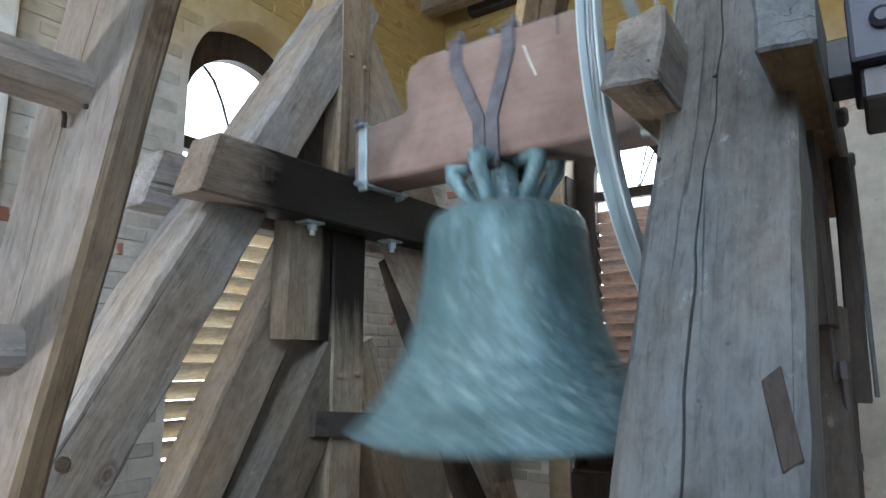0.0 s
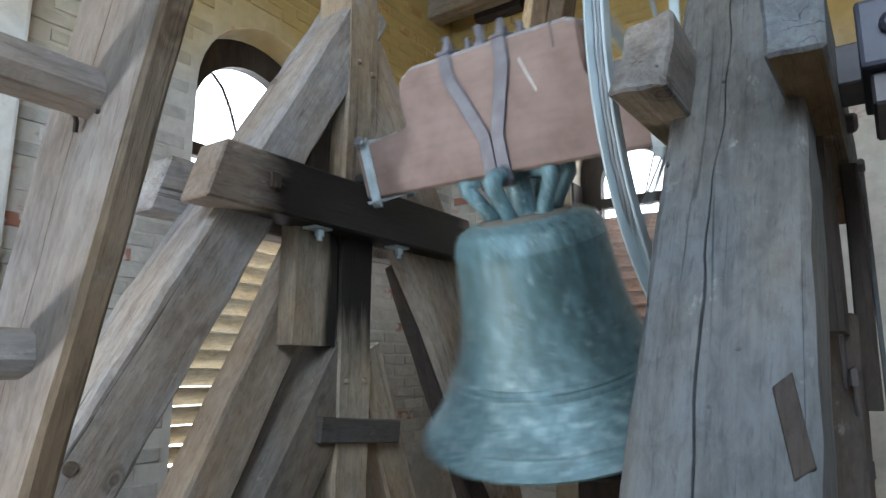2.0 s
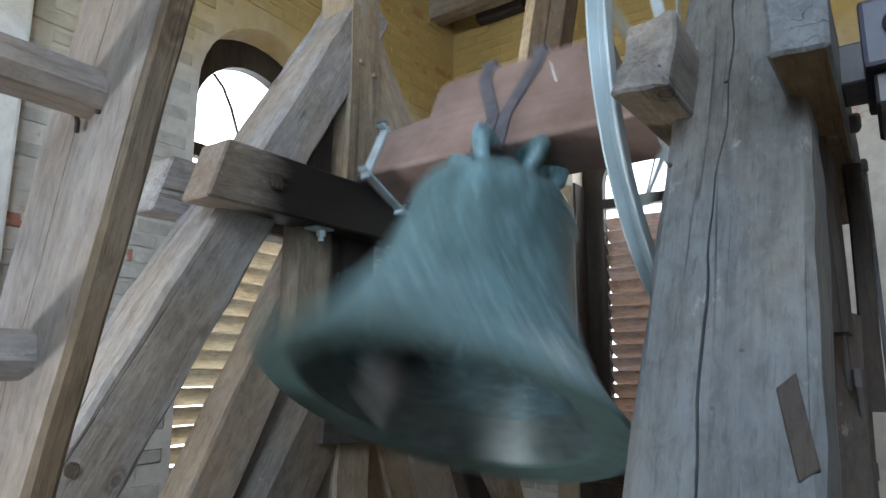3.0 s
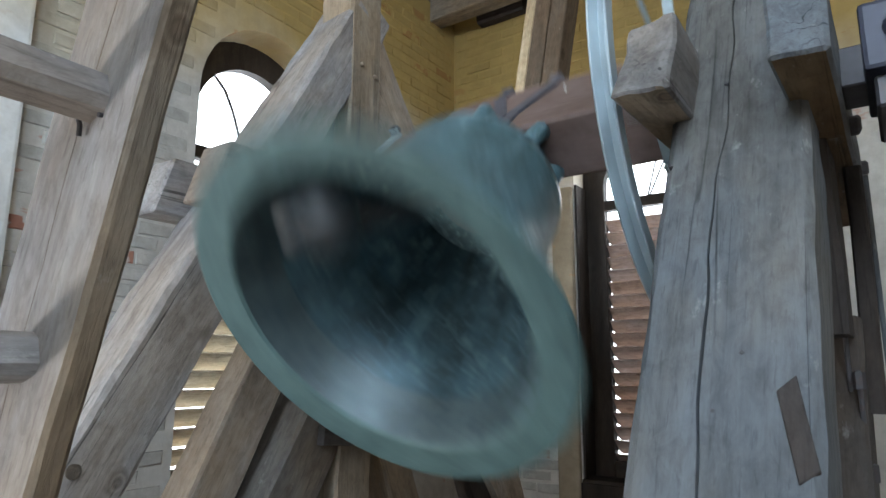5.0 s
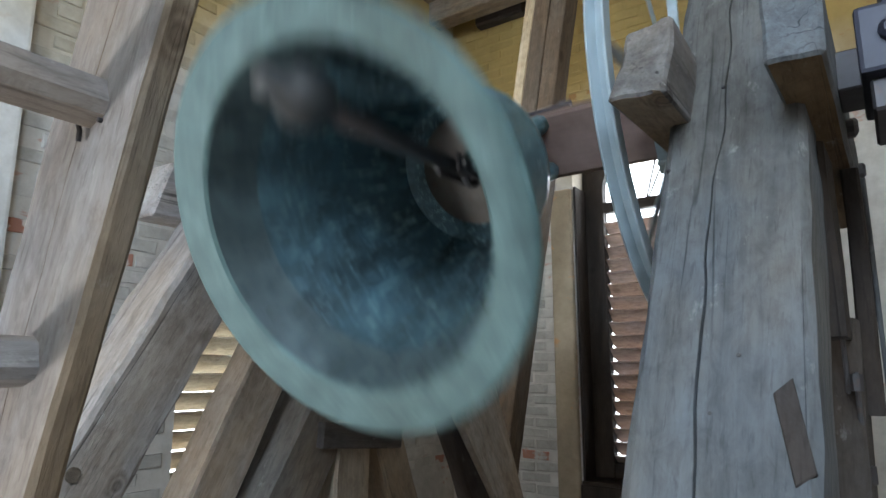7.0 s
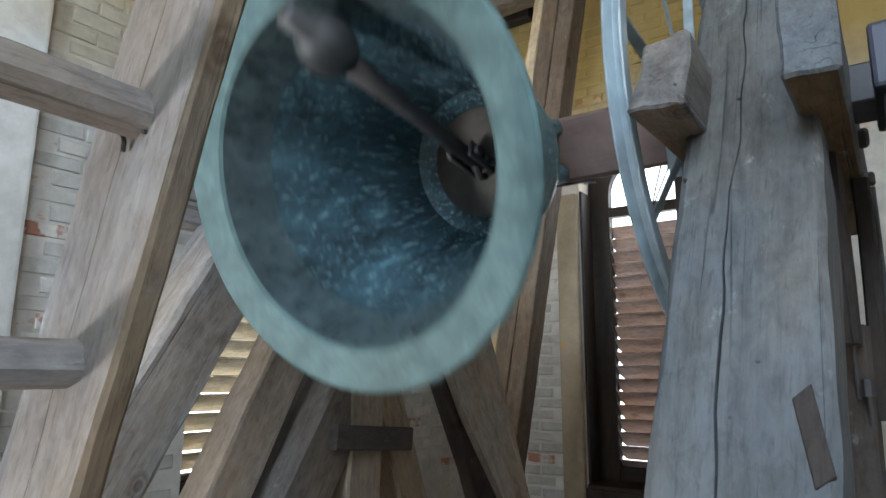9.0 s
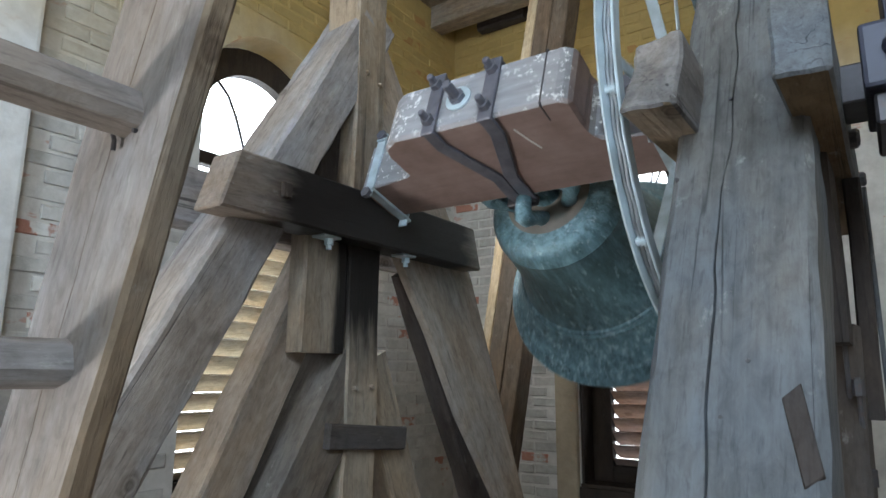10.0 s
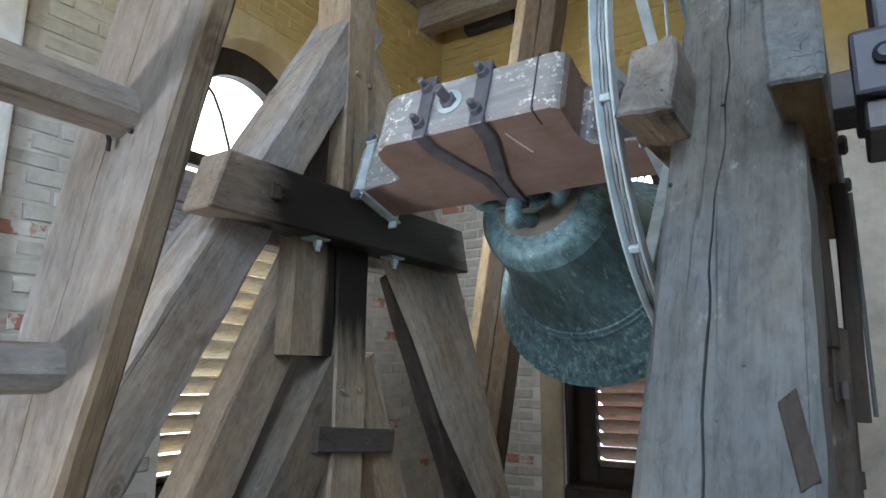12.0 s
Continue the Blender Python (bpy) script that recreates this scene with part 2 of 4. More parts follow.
def headstock_paint():
    """Faded red-brown paint; grey dust and bird droppings on the upper side."""
    m, n, l, b = material("faded_red_brown_paint", 0.6)
    a = noise_tex(n, l, coords(n, l, (6, 6, 6)), 1.0, 6, 0.6)
    g = noise_tex(n, l, coords(n, l, (40, 5, 40)), 1.0, 5, 0.6)
    col = ramp(n, l, a, [(0.3, (0.185, 0.122, 0.100)), (0.7, (0.29, 0.212, 0.19))])
    col = mix(n, l, "MULTIPLY", 0.35, col, ramp(n, l, g, [(0.3, (0.6, 0.58, 0.56)), (0.65, GREY1)]))
    tc, sep, rng = n.new("ShaderNodeTexCoord"), n.new("ShaderNodeSeparateXYZ"), n.new("ShaderNodeMapRange")
    l.new(tc.outputs["Normal"], sep.inputs[0])
    rng.inputs["From Min"].default_value, rng.inputs["From Max"].default_value = 0.3, 0.8
    l.new(sep.outputs["Z"], rng.inputs["Value"])
    spots = ramp(n, l, noise_tex(n, l, coords(n, l, (38, 38, 38)), 1.0, 4, 0.7), [(0.56, GREY0), (0.62, GREY1)])
    area = ramp(n, l, noise_tex(n, l, coords(n, l, (4, 4, 4)), 1.0, 2, 0.5), [(0.38, GREY0), (0.52, GREY1)])
    dust = mix(n, l, "MIX", mix(n, l, "MULTIPLY", 1.0, spots, area), ramp(n, l, g, [(0.3, (0.20, 0.20, 0.21)), (0.7, (0.30, 0.30, 0.315))]), (0.75, 0.75, 0.75))
    col = mix(n, l, "MIX", rng.outputs["Result"], col, dust)
    l.new(col, b.inputs["Base Color"])
    bump(n, l, b, g, 0.3, 0.003)
    return m


YOKE_PAINT = headstock_paint()
HOUSING = steel("dark_blue_housing", (0.032, 0.034, 0.055), 0.5, 0.2)


# Ochre of the upper walls: limewash and warm light in one colour.
LIT_OCHRE = (0.395, 0.287, 0.104)


def lit_ochre_zone(n, l, col, wash=LIT_OCHRE, start=3.15, end=4.1):
    """The upper part of the chamber carries ochre with a ragged lower edge: limewash, with warm light put into its
    colour.
    """
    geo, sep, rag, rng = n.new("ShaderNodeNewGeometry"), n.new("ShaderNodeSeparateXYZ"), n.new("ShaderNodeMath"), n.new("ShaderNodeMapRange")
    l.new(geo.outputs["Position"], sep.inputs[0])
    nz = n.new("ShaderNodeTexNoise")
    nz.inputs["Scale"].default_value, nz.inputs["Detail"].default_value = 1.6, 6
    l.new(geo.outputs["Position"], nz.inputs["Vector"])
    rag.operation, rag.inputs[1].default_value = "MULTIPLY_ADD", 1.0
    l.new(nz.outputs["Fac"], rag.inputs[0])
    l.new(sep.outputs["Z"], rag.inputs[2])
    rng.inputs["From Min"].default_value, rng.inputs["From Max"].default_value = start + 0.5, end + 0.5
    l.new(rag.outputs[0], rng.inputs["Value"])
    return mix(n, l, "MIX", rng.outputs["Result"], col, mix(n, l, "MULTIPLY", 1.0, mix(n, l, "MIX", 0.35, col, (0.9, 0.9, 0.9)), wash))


def plaster(name, base, spots, spot_amount, grime, zone=True):
    m, n, l, b = material(name, 0.92)
    big = noise_tex(n, l, coords(n, l, (1.3, 1.3, 1.3)), 1.0, 6, 0.65, 0.4)
    mid = noise_tex(n, l, coords(n, l, (9, 9, 9)), 1.0, 6, 0.65)
    col = ramp(n, l, big, [(0.3, tuple(grime * c for c in base)), (0.65, base)])
    col = mix(n, l, "MULTIPLY", 0.5, col, ramp(n, l, mid, [(0.3, (0.6, 0.58, 0.55)), (0.65, GREY1)]))
    sp = ramp(n, l, noise_tex(n, l, coords(n, l, (4.0, 4.0, 8.0)), 1.0, 4, 0.6), [(0.63, GREY0), (0.67, GREY1)])
    col = mix(n, l, "MIX", mix(n, l, "MULTIPLY", 1.0, sp, (spot_amount,) * 3), col, spots)
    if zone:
        col = lit_ochre_zone(n, l, col, tuple(1.7 * c for c in LIT_OCHRE))
    l.new(col, b.inputs["Base Color"])
    bump(n, l, b, mix(n, l, "ADD", 0.5, big, mid), 0.6, 0.02)
    return m


def brick_paint(name, island):
    """Limewashed brick; here and there the wash has flaked off the red clay."""
    m, n, l, b = material(name, 0.9)
    geo = n.new("ShaderNodeNewGeometry")
    info = n.new("ShaderNodeObjectInfo")
    rnd = geo.outputs["Random Per Island"] if island else info.outputs["Random"]
    pos = geo.outputs["Position"]
    mid = noise_tex(n, l, pos, 11.0, 6, 0.65)
    big = noise_tex(n, l, pos, 1.1, 5, 0.6)
    tone = ramp(n, l, rnd, [(0.0, (0.51, 0.50, 0.465)), (0.5, (0.59, 0.575, 0.535)), (1.0, (0.65, 0.635, 0.59))])
    col = mix(n, l, "MULTIPLY", 0.6, tone, ramp(n, l, mid, [(0.3, (0.55, 0.53, 0.5)), (0.65, GREY1)]))
    col = mix(n, l, "MULTIPLY", 0.55, col, ramp(n, l, big, [(0.35, (0.5, 0.49, 0.48)), (0.62, GREY1)]))
    bare = ramp(n, l, rnd, [(0.93, GREY0), (0.945, GREY1)])
    flake = ramp(n, l, noise_tex(n, l, pos, 8.0, 4, 0.6), [(0.46, GREY0), (0.53, GREY1)])
    col = mix(n, l, "MIX", mix(n, l, "MULTIPLY", 1.0, bare, flake), col, (0.36, 0.175, 0.125))
    col = lit_ochre_zone(n, l, col, tuple(1.7 * c for c in LIT_OCHRE))
    l.new(col, b.inputs["Base Color"])
    bump(n, l, b, mid, 0.7, 0.015)
    return m


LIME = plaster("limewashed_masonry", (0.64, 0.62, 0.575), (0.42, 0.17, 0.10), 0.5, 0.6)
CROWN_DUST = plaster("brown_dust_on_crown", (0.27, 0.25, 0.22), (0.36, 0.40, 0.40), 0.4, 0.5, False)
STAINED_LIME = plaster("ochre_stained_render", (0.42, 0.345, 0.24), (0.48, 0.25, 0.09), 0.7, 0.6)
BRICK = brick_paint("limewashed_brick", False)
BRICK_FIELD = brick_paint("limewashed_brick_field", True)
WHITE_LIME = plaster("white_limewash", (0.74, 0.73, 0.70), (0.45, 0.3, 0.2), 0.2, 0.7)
SLAT = wood("louvre_slat_wood", (0.52, 0.46, 0.34), (0.74, 0.68, 0.54), 0.3, 0.2, 0.7, 0.05)
SLAT_DARK = wood("brown_louvre_slat_wood", (0.31, 0.235, 0.20), (0.49, 0.40, 0.35), 0.3, 0.2, 0.7, 0.05)
FRAME_WOOD = wood("dark_window_frame", (0.022, 0.017, 0.014), (0.065, 0.05, 0.038), 0.4, 0.4, 0.6, 0.05)


# ---- building helpers ----
def part(name, bm, mat, parent=None, label="", m=None, smooth=False):
    me = bpy.data.meshes.new(name)
    bmesh.ops.recalc_face_normals(bm, faces=bm.faces)
    if smooth:
        for f in bm.faces:
            f.smooth = True
    bm.to_mesh(me)
    bm.free()
    me.materials.append(mat)
    ob = new(name, me)
    if m is not None:
        ob.matrix_basis = m
    if parent is not None:
        ob.parent = parent
    if label:
        tagged(ob, label)
    return ob


def thing(name, label, category, m=None, group=""):
    ob = new(name)
    ob.empty_display_size = 0.1
    if m is not None:
        ob.matrix_basis = m
    return tagged(ob, label, category, group)


def box_bm(x0, x1, y0, y1, z0, z1, bevel=0.0, segs=1):
    bm = bmesh.new()
    bmesh.ops.create_cube(bm, size=1, matrix=Matrix.LocRotScale(((x0 + x1) / 2, (y0 + y1) / 2, (z0 + z1) / 2), None, (x1 - x0, y1 - y0, z1 - z0)))
    if bevel:
        bmesh.ops.bevel(bm, geom=list(bm.edges), offset=bevel, segments=segs, affect="EDGES", profile=0.6)
    return bm


def beam(name, a, b, wide, deep, mat, parent, across=(1, 0, 0), label="", bevel=0.010, wobble=0.004, seed=0, crack=None):
    """A hewn beam from a to b. wide: along the direction `across`; deep: square to it. Its own z is its length."""
    a, b = Vector(a), Vector(b)
    z = (b - a).normalized()
    x = (Vector(across) - z * z.dot(Vector(across))).normalized()
    y = z.cross(x)
    m = Matrix((x, y, z)).transposed().to_4x4()
    m.translation = a
    n = max(2, int((b - a).length / (0.16 if crack is None else 0.05)))
    bm = bmesh.new()
    w, d, c = wide / 2, deep / 2, bevel
    ring0 = [(-w + c, -d), (w - c, -d), (w, -d + c), (w, d - c), (w - c, d), (-w + c, d), (-w, d - c), (-w, -d + c)]
    rings = []
    for k in range(n + 1):
        zz = (b - a).length * k / n
        ring = []
        for i, (px, py) in enumerate(ring0):
            q = noise.noise_vector(Vector((px * 3 + seed * 7.1, py * 3 - seed * 3.3, zz * 2.3 + seed)))
            q2 = noise.noise(Vector((i * 5.1 + seed, zz * 9, seed * 1.7)))
            ring.append(bm.verts.new((px + wobble * (q.x + 0.6 * q2), py + wobble * (q.y + 0.6 * q2), zz)))
            if crack is not None and i == 0:
                rise = crack[2] * min(1.0, max(0.0, (zz - 2.05) / 0.6)) if len(crack) > 2 else 0.0
                g = crack[0] + rise + 0.012 * noise.noise(Vector((seed, 1.3, zz * 1.6))) + 0.009 * noise.noise(Vector((seed, 5.3, zz * 7))) + 0.003 * noise.noise(Vector((seed, 8.3, zz * 19)))
                o = max(0.0004, crack[1] * (0.62 + 0.9 * noise.noise(Vector((seed + 9, 2.3, zz * 1.9)))))
                for gx, gy in ((g - o, 0), (g + 0.002, 9 * o), (g + o, 0)):
                    ring.append(bm.verts.new((gx, -d + gy + wobble * q.y, zz)))
        rings.append(ring)
    for r0, r1 in zip(rings, rings[1:]):
        for i in range(len(r0)):
            bm.faces.new((r0[i], r0[(i + 1) % len(r0)], r1[(i + 1) % len(r0)], r1[i]))
    bm.faces.new(rings[0][::-1])
    bm.faces.new(rings[-1])
    return part(name, bm, mat, parent, label, m)


def prism_bm(outline, x0, x1, bevel=0.0):
    """A closed outline in (y, z), given thickness from x0 to x1."""
    bm = bmesh.new()
    v0 = [bm.verts.new((x0, y, z)) for y, z in outline]
    v1 = [bm.verts.new((x1, y, z)) for y, z in outline]
    k = len(outline)
    bm.faces.new(v0)
    bm.faces.new(v1[::-1])
    for i in range(k):
        bm.faces.new((v0[i], v1[i], v1[(i + 1) % k], v0[(i + 1) % k]))
    if bevel:
        bmesh.ops.bevel(bm, geom=list(bm.edges), offset=bevel, segments=1, affect="EDGES")
    return bm


def lathe_bm(profile, steps=64, axis="z"):
    """(radius, height) pairs turned about z (or about x)."""
    bm = bmesh.new()
    rings = []
    for r, h in profile:
        if r < 1e-5:
            rings.append([bm.verts.new((0, 0, h) if axis == "z" else (h, 0, 0))])
            continue
        ring = []
        for k in range(steps):
            c, s = math.cos(2 * math.pi * k / steps), math.sin(2 * math.pi * k / steps)
            ring.append(bm.verts.new((r * c, r * s, h) if axis == "z" else (h, r * c, r * s)))
        rings.append(ring)
    for a, b in zip(rings, rings[1:]):
        for k in range(steps):
            j = (k + 1) % steps
            if len(a) == 1:
                bm.faces.new((a[0], b[k], b[j]))
            elif len(b) == 1:
                bm.faces.new((a[k], a[j], b[0]))
            else:
                bm.faces.new((a[k], a[j], b[j], b[k]))
    return bm


def tube_bm(points, radius, sides=8):
    """A round bar along points."""
    bm = bmesh.new()
    pts = [Vector(p) for p in points]
    rings = []
    for i, p in enumerate(pts):
        t = (pts[min(i + 1, len(pts) - 1)] - pts[max(i - 1, 0)]).normalized()
        u = t.orthogonal().normalized() if i == 0 else (u - t * u.dot(t)).normalized()
        v = t.cross(u)
        r = radius[i] if isinstance(radius, (list, tuple)) else radius
        rings.append([bm.verts.new(p + r * (math.cos(2 * math.pi * k / sides) * u + math.sin(2 * math.pi * k / sides) * v)) for k in range(sides)])
    for a, b in zip(rings, rings[1:]):
        for k in range(sides):
            bm.faces.new((a[k], a[(k + 1) % sides], b[(k + 1) % sides], b[k]))
    bm.faces.new(rings[0][::-1])
    bm.faces.new(rings[-1])
    return bm


# ---- tower room ----
def arch(c, half, bottom, spring, steps=18):
    pts = [(c - half, bottom), (c + half, bottom)]
    for k in range(steps + 1):
        a = math.pi * k / steps
        pts.append((c + half * math.cos(a), spring + half * math.sin(a)))
    return pts


def wall_bm(u0, u1, z0, z1, holes):
    """A wall sheet in (u, z) with holes, as a bmesh in the plane x = 0."""
    bm = bmesh.new()
    edges = []
    for loop in [[(u0, z0), (u1, z0), (u1, z1), (u0, z1)]] + holes:
        vs = [bm.verts.new((0, u, z)) for u, z in loop]
        edges += [bm.edges.new((vs[i], vs[(i + 1) % len(vs)])) for i in range(len(vs))]
    bmesh.ops.triangle_fill(bm, use_beauty=True, use_dissolve=False, edges=edges)
    return bm


def wall(name, u0, u1, holes, m, thick, mat, label, z1=5.6):
    bm = wall_bm(u0, u1, 0, z1, holes)
    ret = bmesh.ops.extrude_face_region(bm, geom=list(bm.faces))
    bmesh.ops.translate(bm, verts=[v for v in ret["geom"] if isinstance(v, bmesh.types.BMVert)], vec=(-thick, 0, 0))
    ob = part(name, bm, mat, None, label, m)
    return tagged(ob, kind="structure")


XW, YN, XE, YS = -3.40, 5.05, 1.45, -3.0
TOP = 5.12
WIN_W = dict(c=2.80, half=0.58, bottom=0.8, spring=3.34)
WIN_N = dict(c=-1.69, half=0.47, bottom=0.72, spring=3.27)
WIN_S = dict(c=0.3, half=0.75, bottom=3.35, spring=4.25)
WIN_E = dict(c=1.5, half=0.6, bottom=3.0, spring=4.05)
MASONRY = "limewashed brick tower wall with an arched opening"
west = wall("wall_west", YS - 0.5, YN + 0.5, [arch(**WIN_W), [(-2.4, 0.1), (-1.55, 0.1), (-1.55, 0.95), (-2.4, 0.95)]], pose(XW, 0, 0), 0.5, LIME, MASONRY, TOP + 0.2)
north = wall("wall_north", XW - 0.5, XE + 0.5, [arch(**WIN_N)], pose(0, YN, 0, 0, 0, -90), 0.5, LIME, MASONRY, TOP + 0.2)
wall("wall_south", -XE - 0.5, -XW + 0.5, [arch(**WIN_S)], pose(0, YS, 0, 0, 0, 90), 0.5, LIME, MASONRY, TOP + 0.2)
wall("wall_east", -YN - 0.5, -YS + 0.5, [arch(**WIN_E)], pose(XE, 0, 0, 0, 0, 180), 0.5, LIME, MASONRY, TOP + 0.2)
# The floor is unseen; kept pale so that it bounces light onto undersides.
tagged(part("floor", box_bm(XW - 0.5, XE + 0.5, YS - 0.5, YN + 0.5, -0.15, 0.0), TIMBER_PALE, None, "unseen pale plank floor of the bell chamber"), kind="structure")
tagged(part("ceiling", box_bm(XW - 0.5, XE + 0.5, YS - 0.5, YN + 0.5, TOP, TOP + 0.15), TIMBER_WARM, None, "brown plank ceiling of the bell chamber"), kind="structure")
tagged(part("pier", box_bm(XW - 0.02, XW + 0.10, -1.45, 1.235, 0, TOP, 0.02, 2), WHITE_LIME, None, "whitewashed masonry pier against the wall"), kind="structure")


tagged(part("trim", box_bm(-2.36, -2.17, YN - 0.045, YN + 0.02, 0, 3.15, 0.022, 3), STAINED_LIME, None, "ochre-stained render strip beside the window"), kind="structure")


def glow(name, color, strength):
    m = bpy.data.materials.new(name)
    m.use_nodes = True
    n = m.node_tree.nodes
    n.remove(n["Principled BSDF"])
    e = n.new("ShaderNodeEmission")
    e.inputs["Color"].default_value, e.inputs["Strength"].default_value = (*color, 1), strength
    m.node_tree.links.new(e.outputs[0], n["Material Output"].inputs["Surface"])
    return m


HAZE = glow("bright_hazy_sky", (0.97, 0.985, 1.0), 3.2)
tagged(part("backdrop", box_bm(-9.0, -8.95, -8, 14, -4, 14), HAZE, None, "bright white sky outside the tower"), kind="structure")
tagged(part("backdrop", box_bm(-8.9, 8, 11.0, 11.05, -4, 14), HAZE, None, "bright white sky outside the tower"), kind="structure")


def louvre_window(name, win, place, reach, slat, fw=0.12, step=0.117):
    """Arched opening: dark frame, transom with an open light above, tilted slats below. Local x runs into the room, y along the wall."""
    w = tagged(new(name), "arched window with an open light above tilted wooden louvres", kind="structure")
    w.matrix_basis = place
    c, half, spring = win["c"], win["half"], win["spring"] - 0.10
    z_t = 3.0
    ri, ro = half - fw, half - 0.005
    bm = bmesh.new()
    rows = []
    for k in range(21):
        a = math.pi * k / 20
        rows.append([bm.verts.new((x, c + r * math.cos(a), spring + r * math.sin(a))) for x, r in ((-0.30, ri), (-0.22, ri), (-0.22, ro + 0.08), (-0.30, ro + 0.08))])
    for p, q in zip(rows, rows[1:]):
        for i in range(4):
            bm.faces.new((p[i], p[(i + 1) % 4], q[(i + 1) % 4], q[i]))
    bm.faces.new(rows[0])
    bm.faces.new(rows[-1][::-1])
    part("frame_arch", bm, FRAME_WOOD, w)
    for sgn in (-1, 1):
        beam("frame_post", (-0.26, c + sgn * (half - fw / 2), win["bottom"]), (-0.26, c + sgn * (half - fw / 2), spring), 0.09, fw, FRAME_WOOD, w, (1, 0, 0), "", 0.006, 0.002, sgn + 4)
    beam("transom", (-0.26, c - half + fw - 0.02, z_t), (-0.26, c + half - fw + 0.02, z_t), 0.08, 0.09, FRAME_WOOD, w, (1, 0, 0), "", 0.006, 0.001, 2)
    if fw > 0.15:
        # added dark boards line the opening; the recess's shade is put into their colour
        for y0, y1 in ((c - half + 0.003, c - half + 0.022), (c + half - 0.022, c + half - 0.003)):
            part("lining", box_bm(-0.215, -0.004, y0, y1, win["bottom"] + 0.03, spring, 0.003), FRAME_WOOD, w)
        part("sill", box_bm(-0.215, 0.03, c - half + 0.003, c + half - 0.003, win["bottom"] + 0.003, win["bottom"] + 0.03, 0.004), FRAME_WOOD, w)
        # added board: covers the bright wall below the slats with dark
        part("apron", box_bm(0.003, 0.03, c - half - 0.01, c + half + 0.01, win["bottom"] - 0.45, win["bottom"] + 0.001, 0.004), FRAME_WOOD, w, "dark board added under the window")
    rnd = random.Random(5)
    k, z = 0, z_t - 0.185
    hw = reach / 2
    beam("bottom_rail", (-0.28, c - half + 0.1, win["bottom"] + 0.07), (-0.28, c + half - 0.1, win["bottom"] + 0.07), 0.10, 0.16, FRAME_WOOD, w, (1, 0, 0), "", 0.006, 0.001, 9)
    while z > win["bottom"] + 0.14:
        wide, cut = 2 * half - 2 * fw + 0.03, 0.028 + rnd.uniform(-0.01, 0.008)
        bm = prism_bm([(-hw, 0.012), (-hw + 1.7 * cut, 0.006), (hw - 1.9 * cut, 0.006), (hw, 0.006 + cut), (hw, wide), (-hw, wide)], -0.008, 0.008, 0.0025)
        m = Matrix.Translation((-0.30 + rnd.uniform(-0.004, 0.004), c - half + fw - 0.015, z)) @ Matrix.Rotation(radians(-90), 4, "X") @ Matrix.Rotation(radians(47 + rnd.uniform(-2, 2)), 4, "Z")
        part("slat", bm, slat, w, "", m)
        k, z = k + 1, z - step
    return w


window_1 = louvre_window("window_1", WIN_W, Matrix.Translation((XW, 0, 0)), 0.160, SLAT)
window_2 = louvre_window("window_2", WIN_N, pose(0, YN, 0, 0, 0, -90), 0.160, SLAT_DARK, 0.185, 0.108)
part("rod", tube_bm([(-0.34, 2.55, 3.62), (-0.345, 2.64, 3.55), (-0.35, 2.72, 3.42), (-0.35, 2.80, 3.22), (-0.35, 2.84, 3.06)], 0.011, 6), IRON, window_1, "bent iron rod across the light")
part("rod", tube_bm([(-0.27, 2.86, 3.72), (-0.27, 2.865, 3.9)], 0.018, 6), IRON, window_1)
part("rod", tube_bm([(-0.34, -1.62, 3.05), (-0.34, -1.40, 3.52)], 0.008, 6), IRON, window_2)
part("rod", tube_bm([(-0.36, -1.64, 3.05), (-0.36, -1.50, 3.56)], 0.008, 6), IRON, window_2)


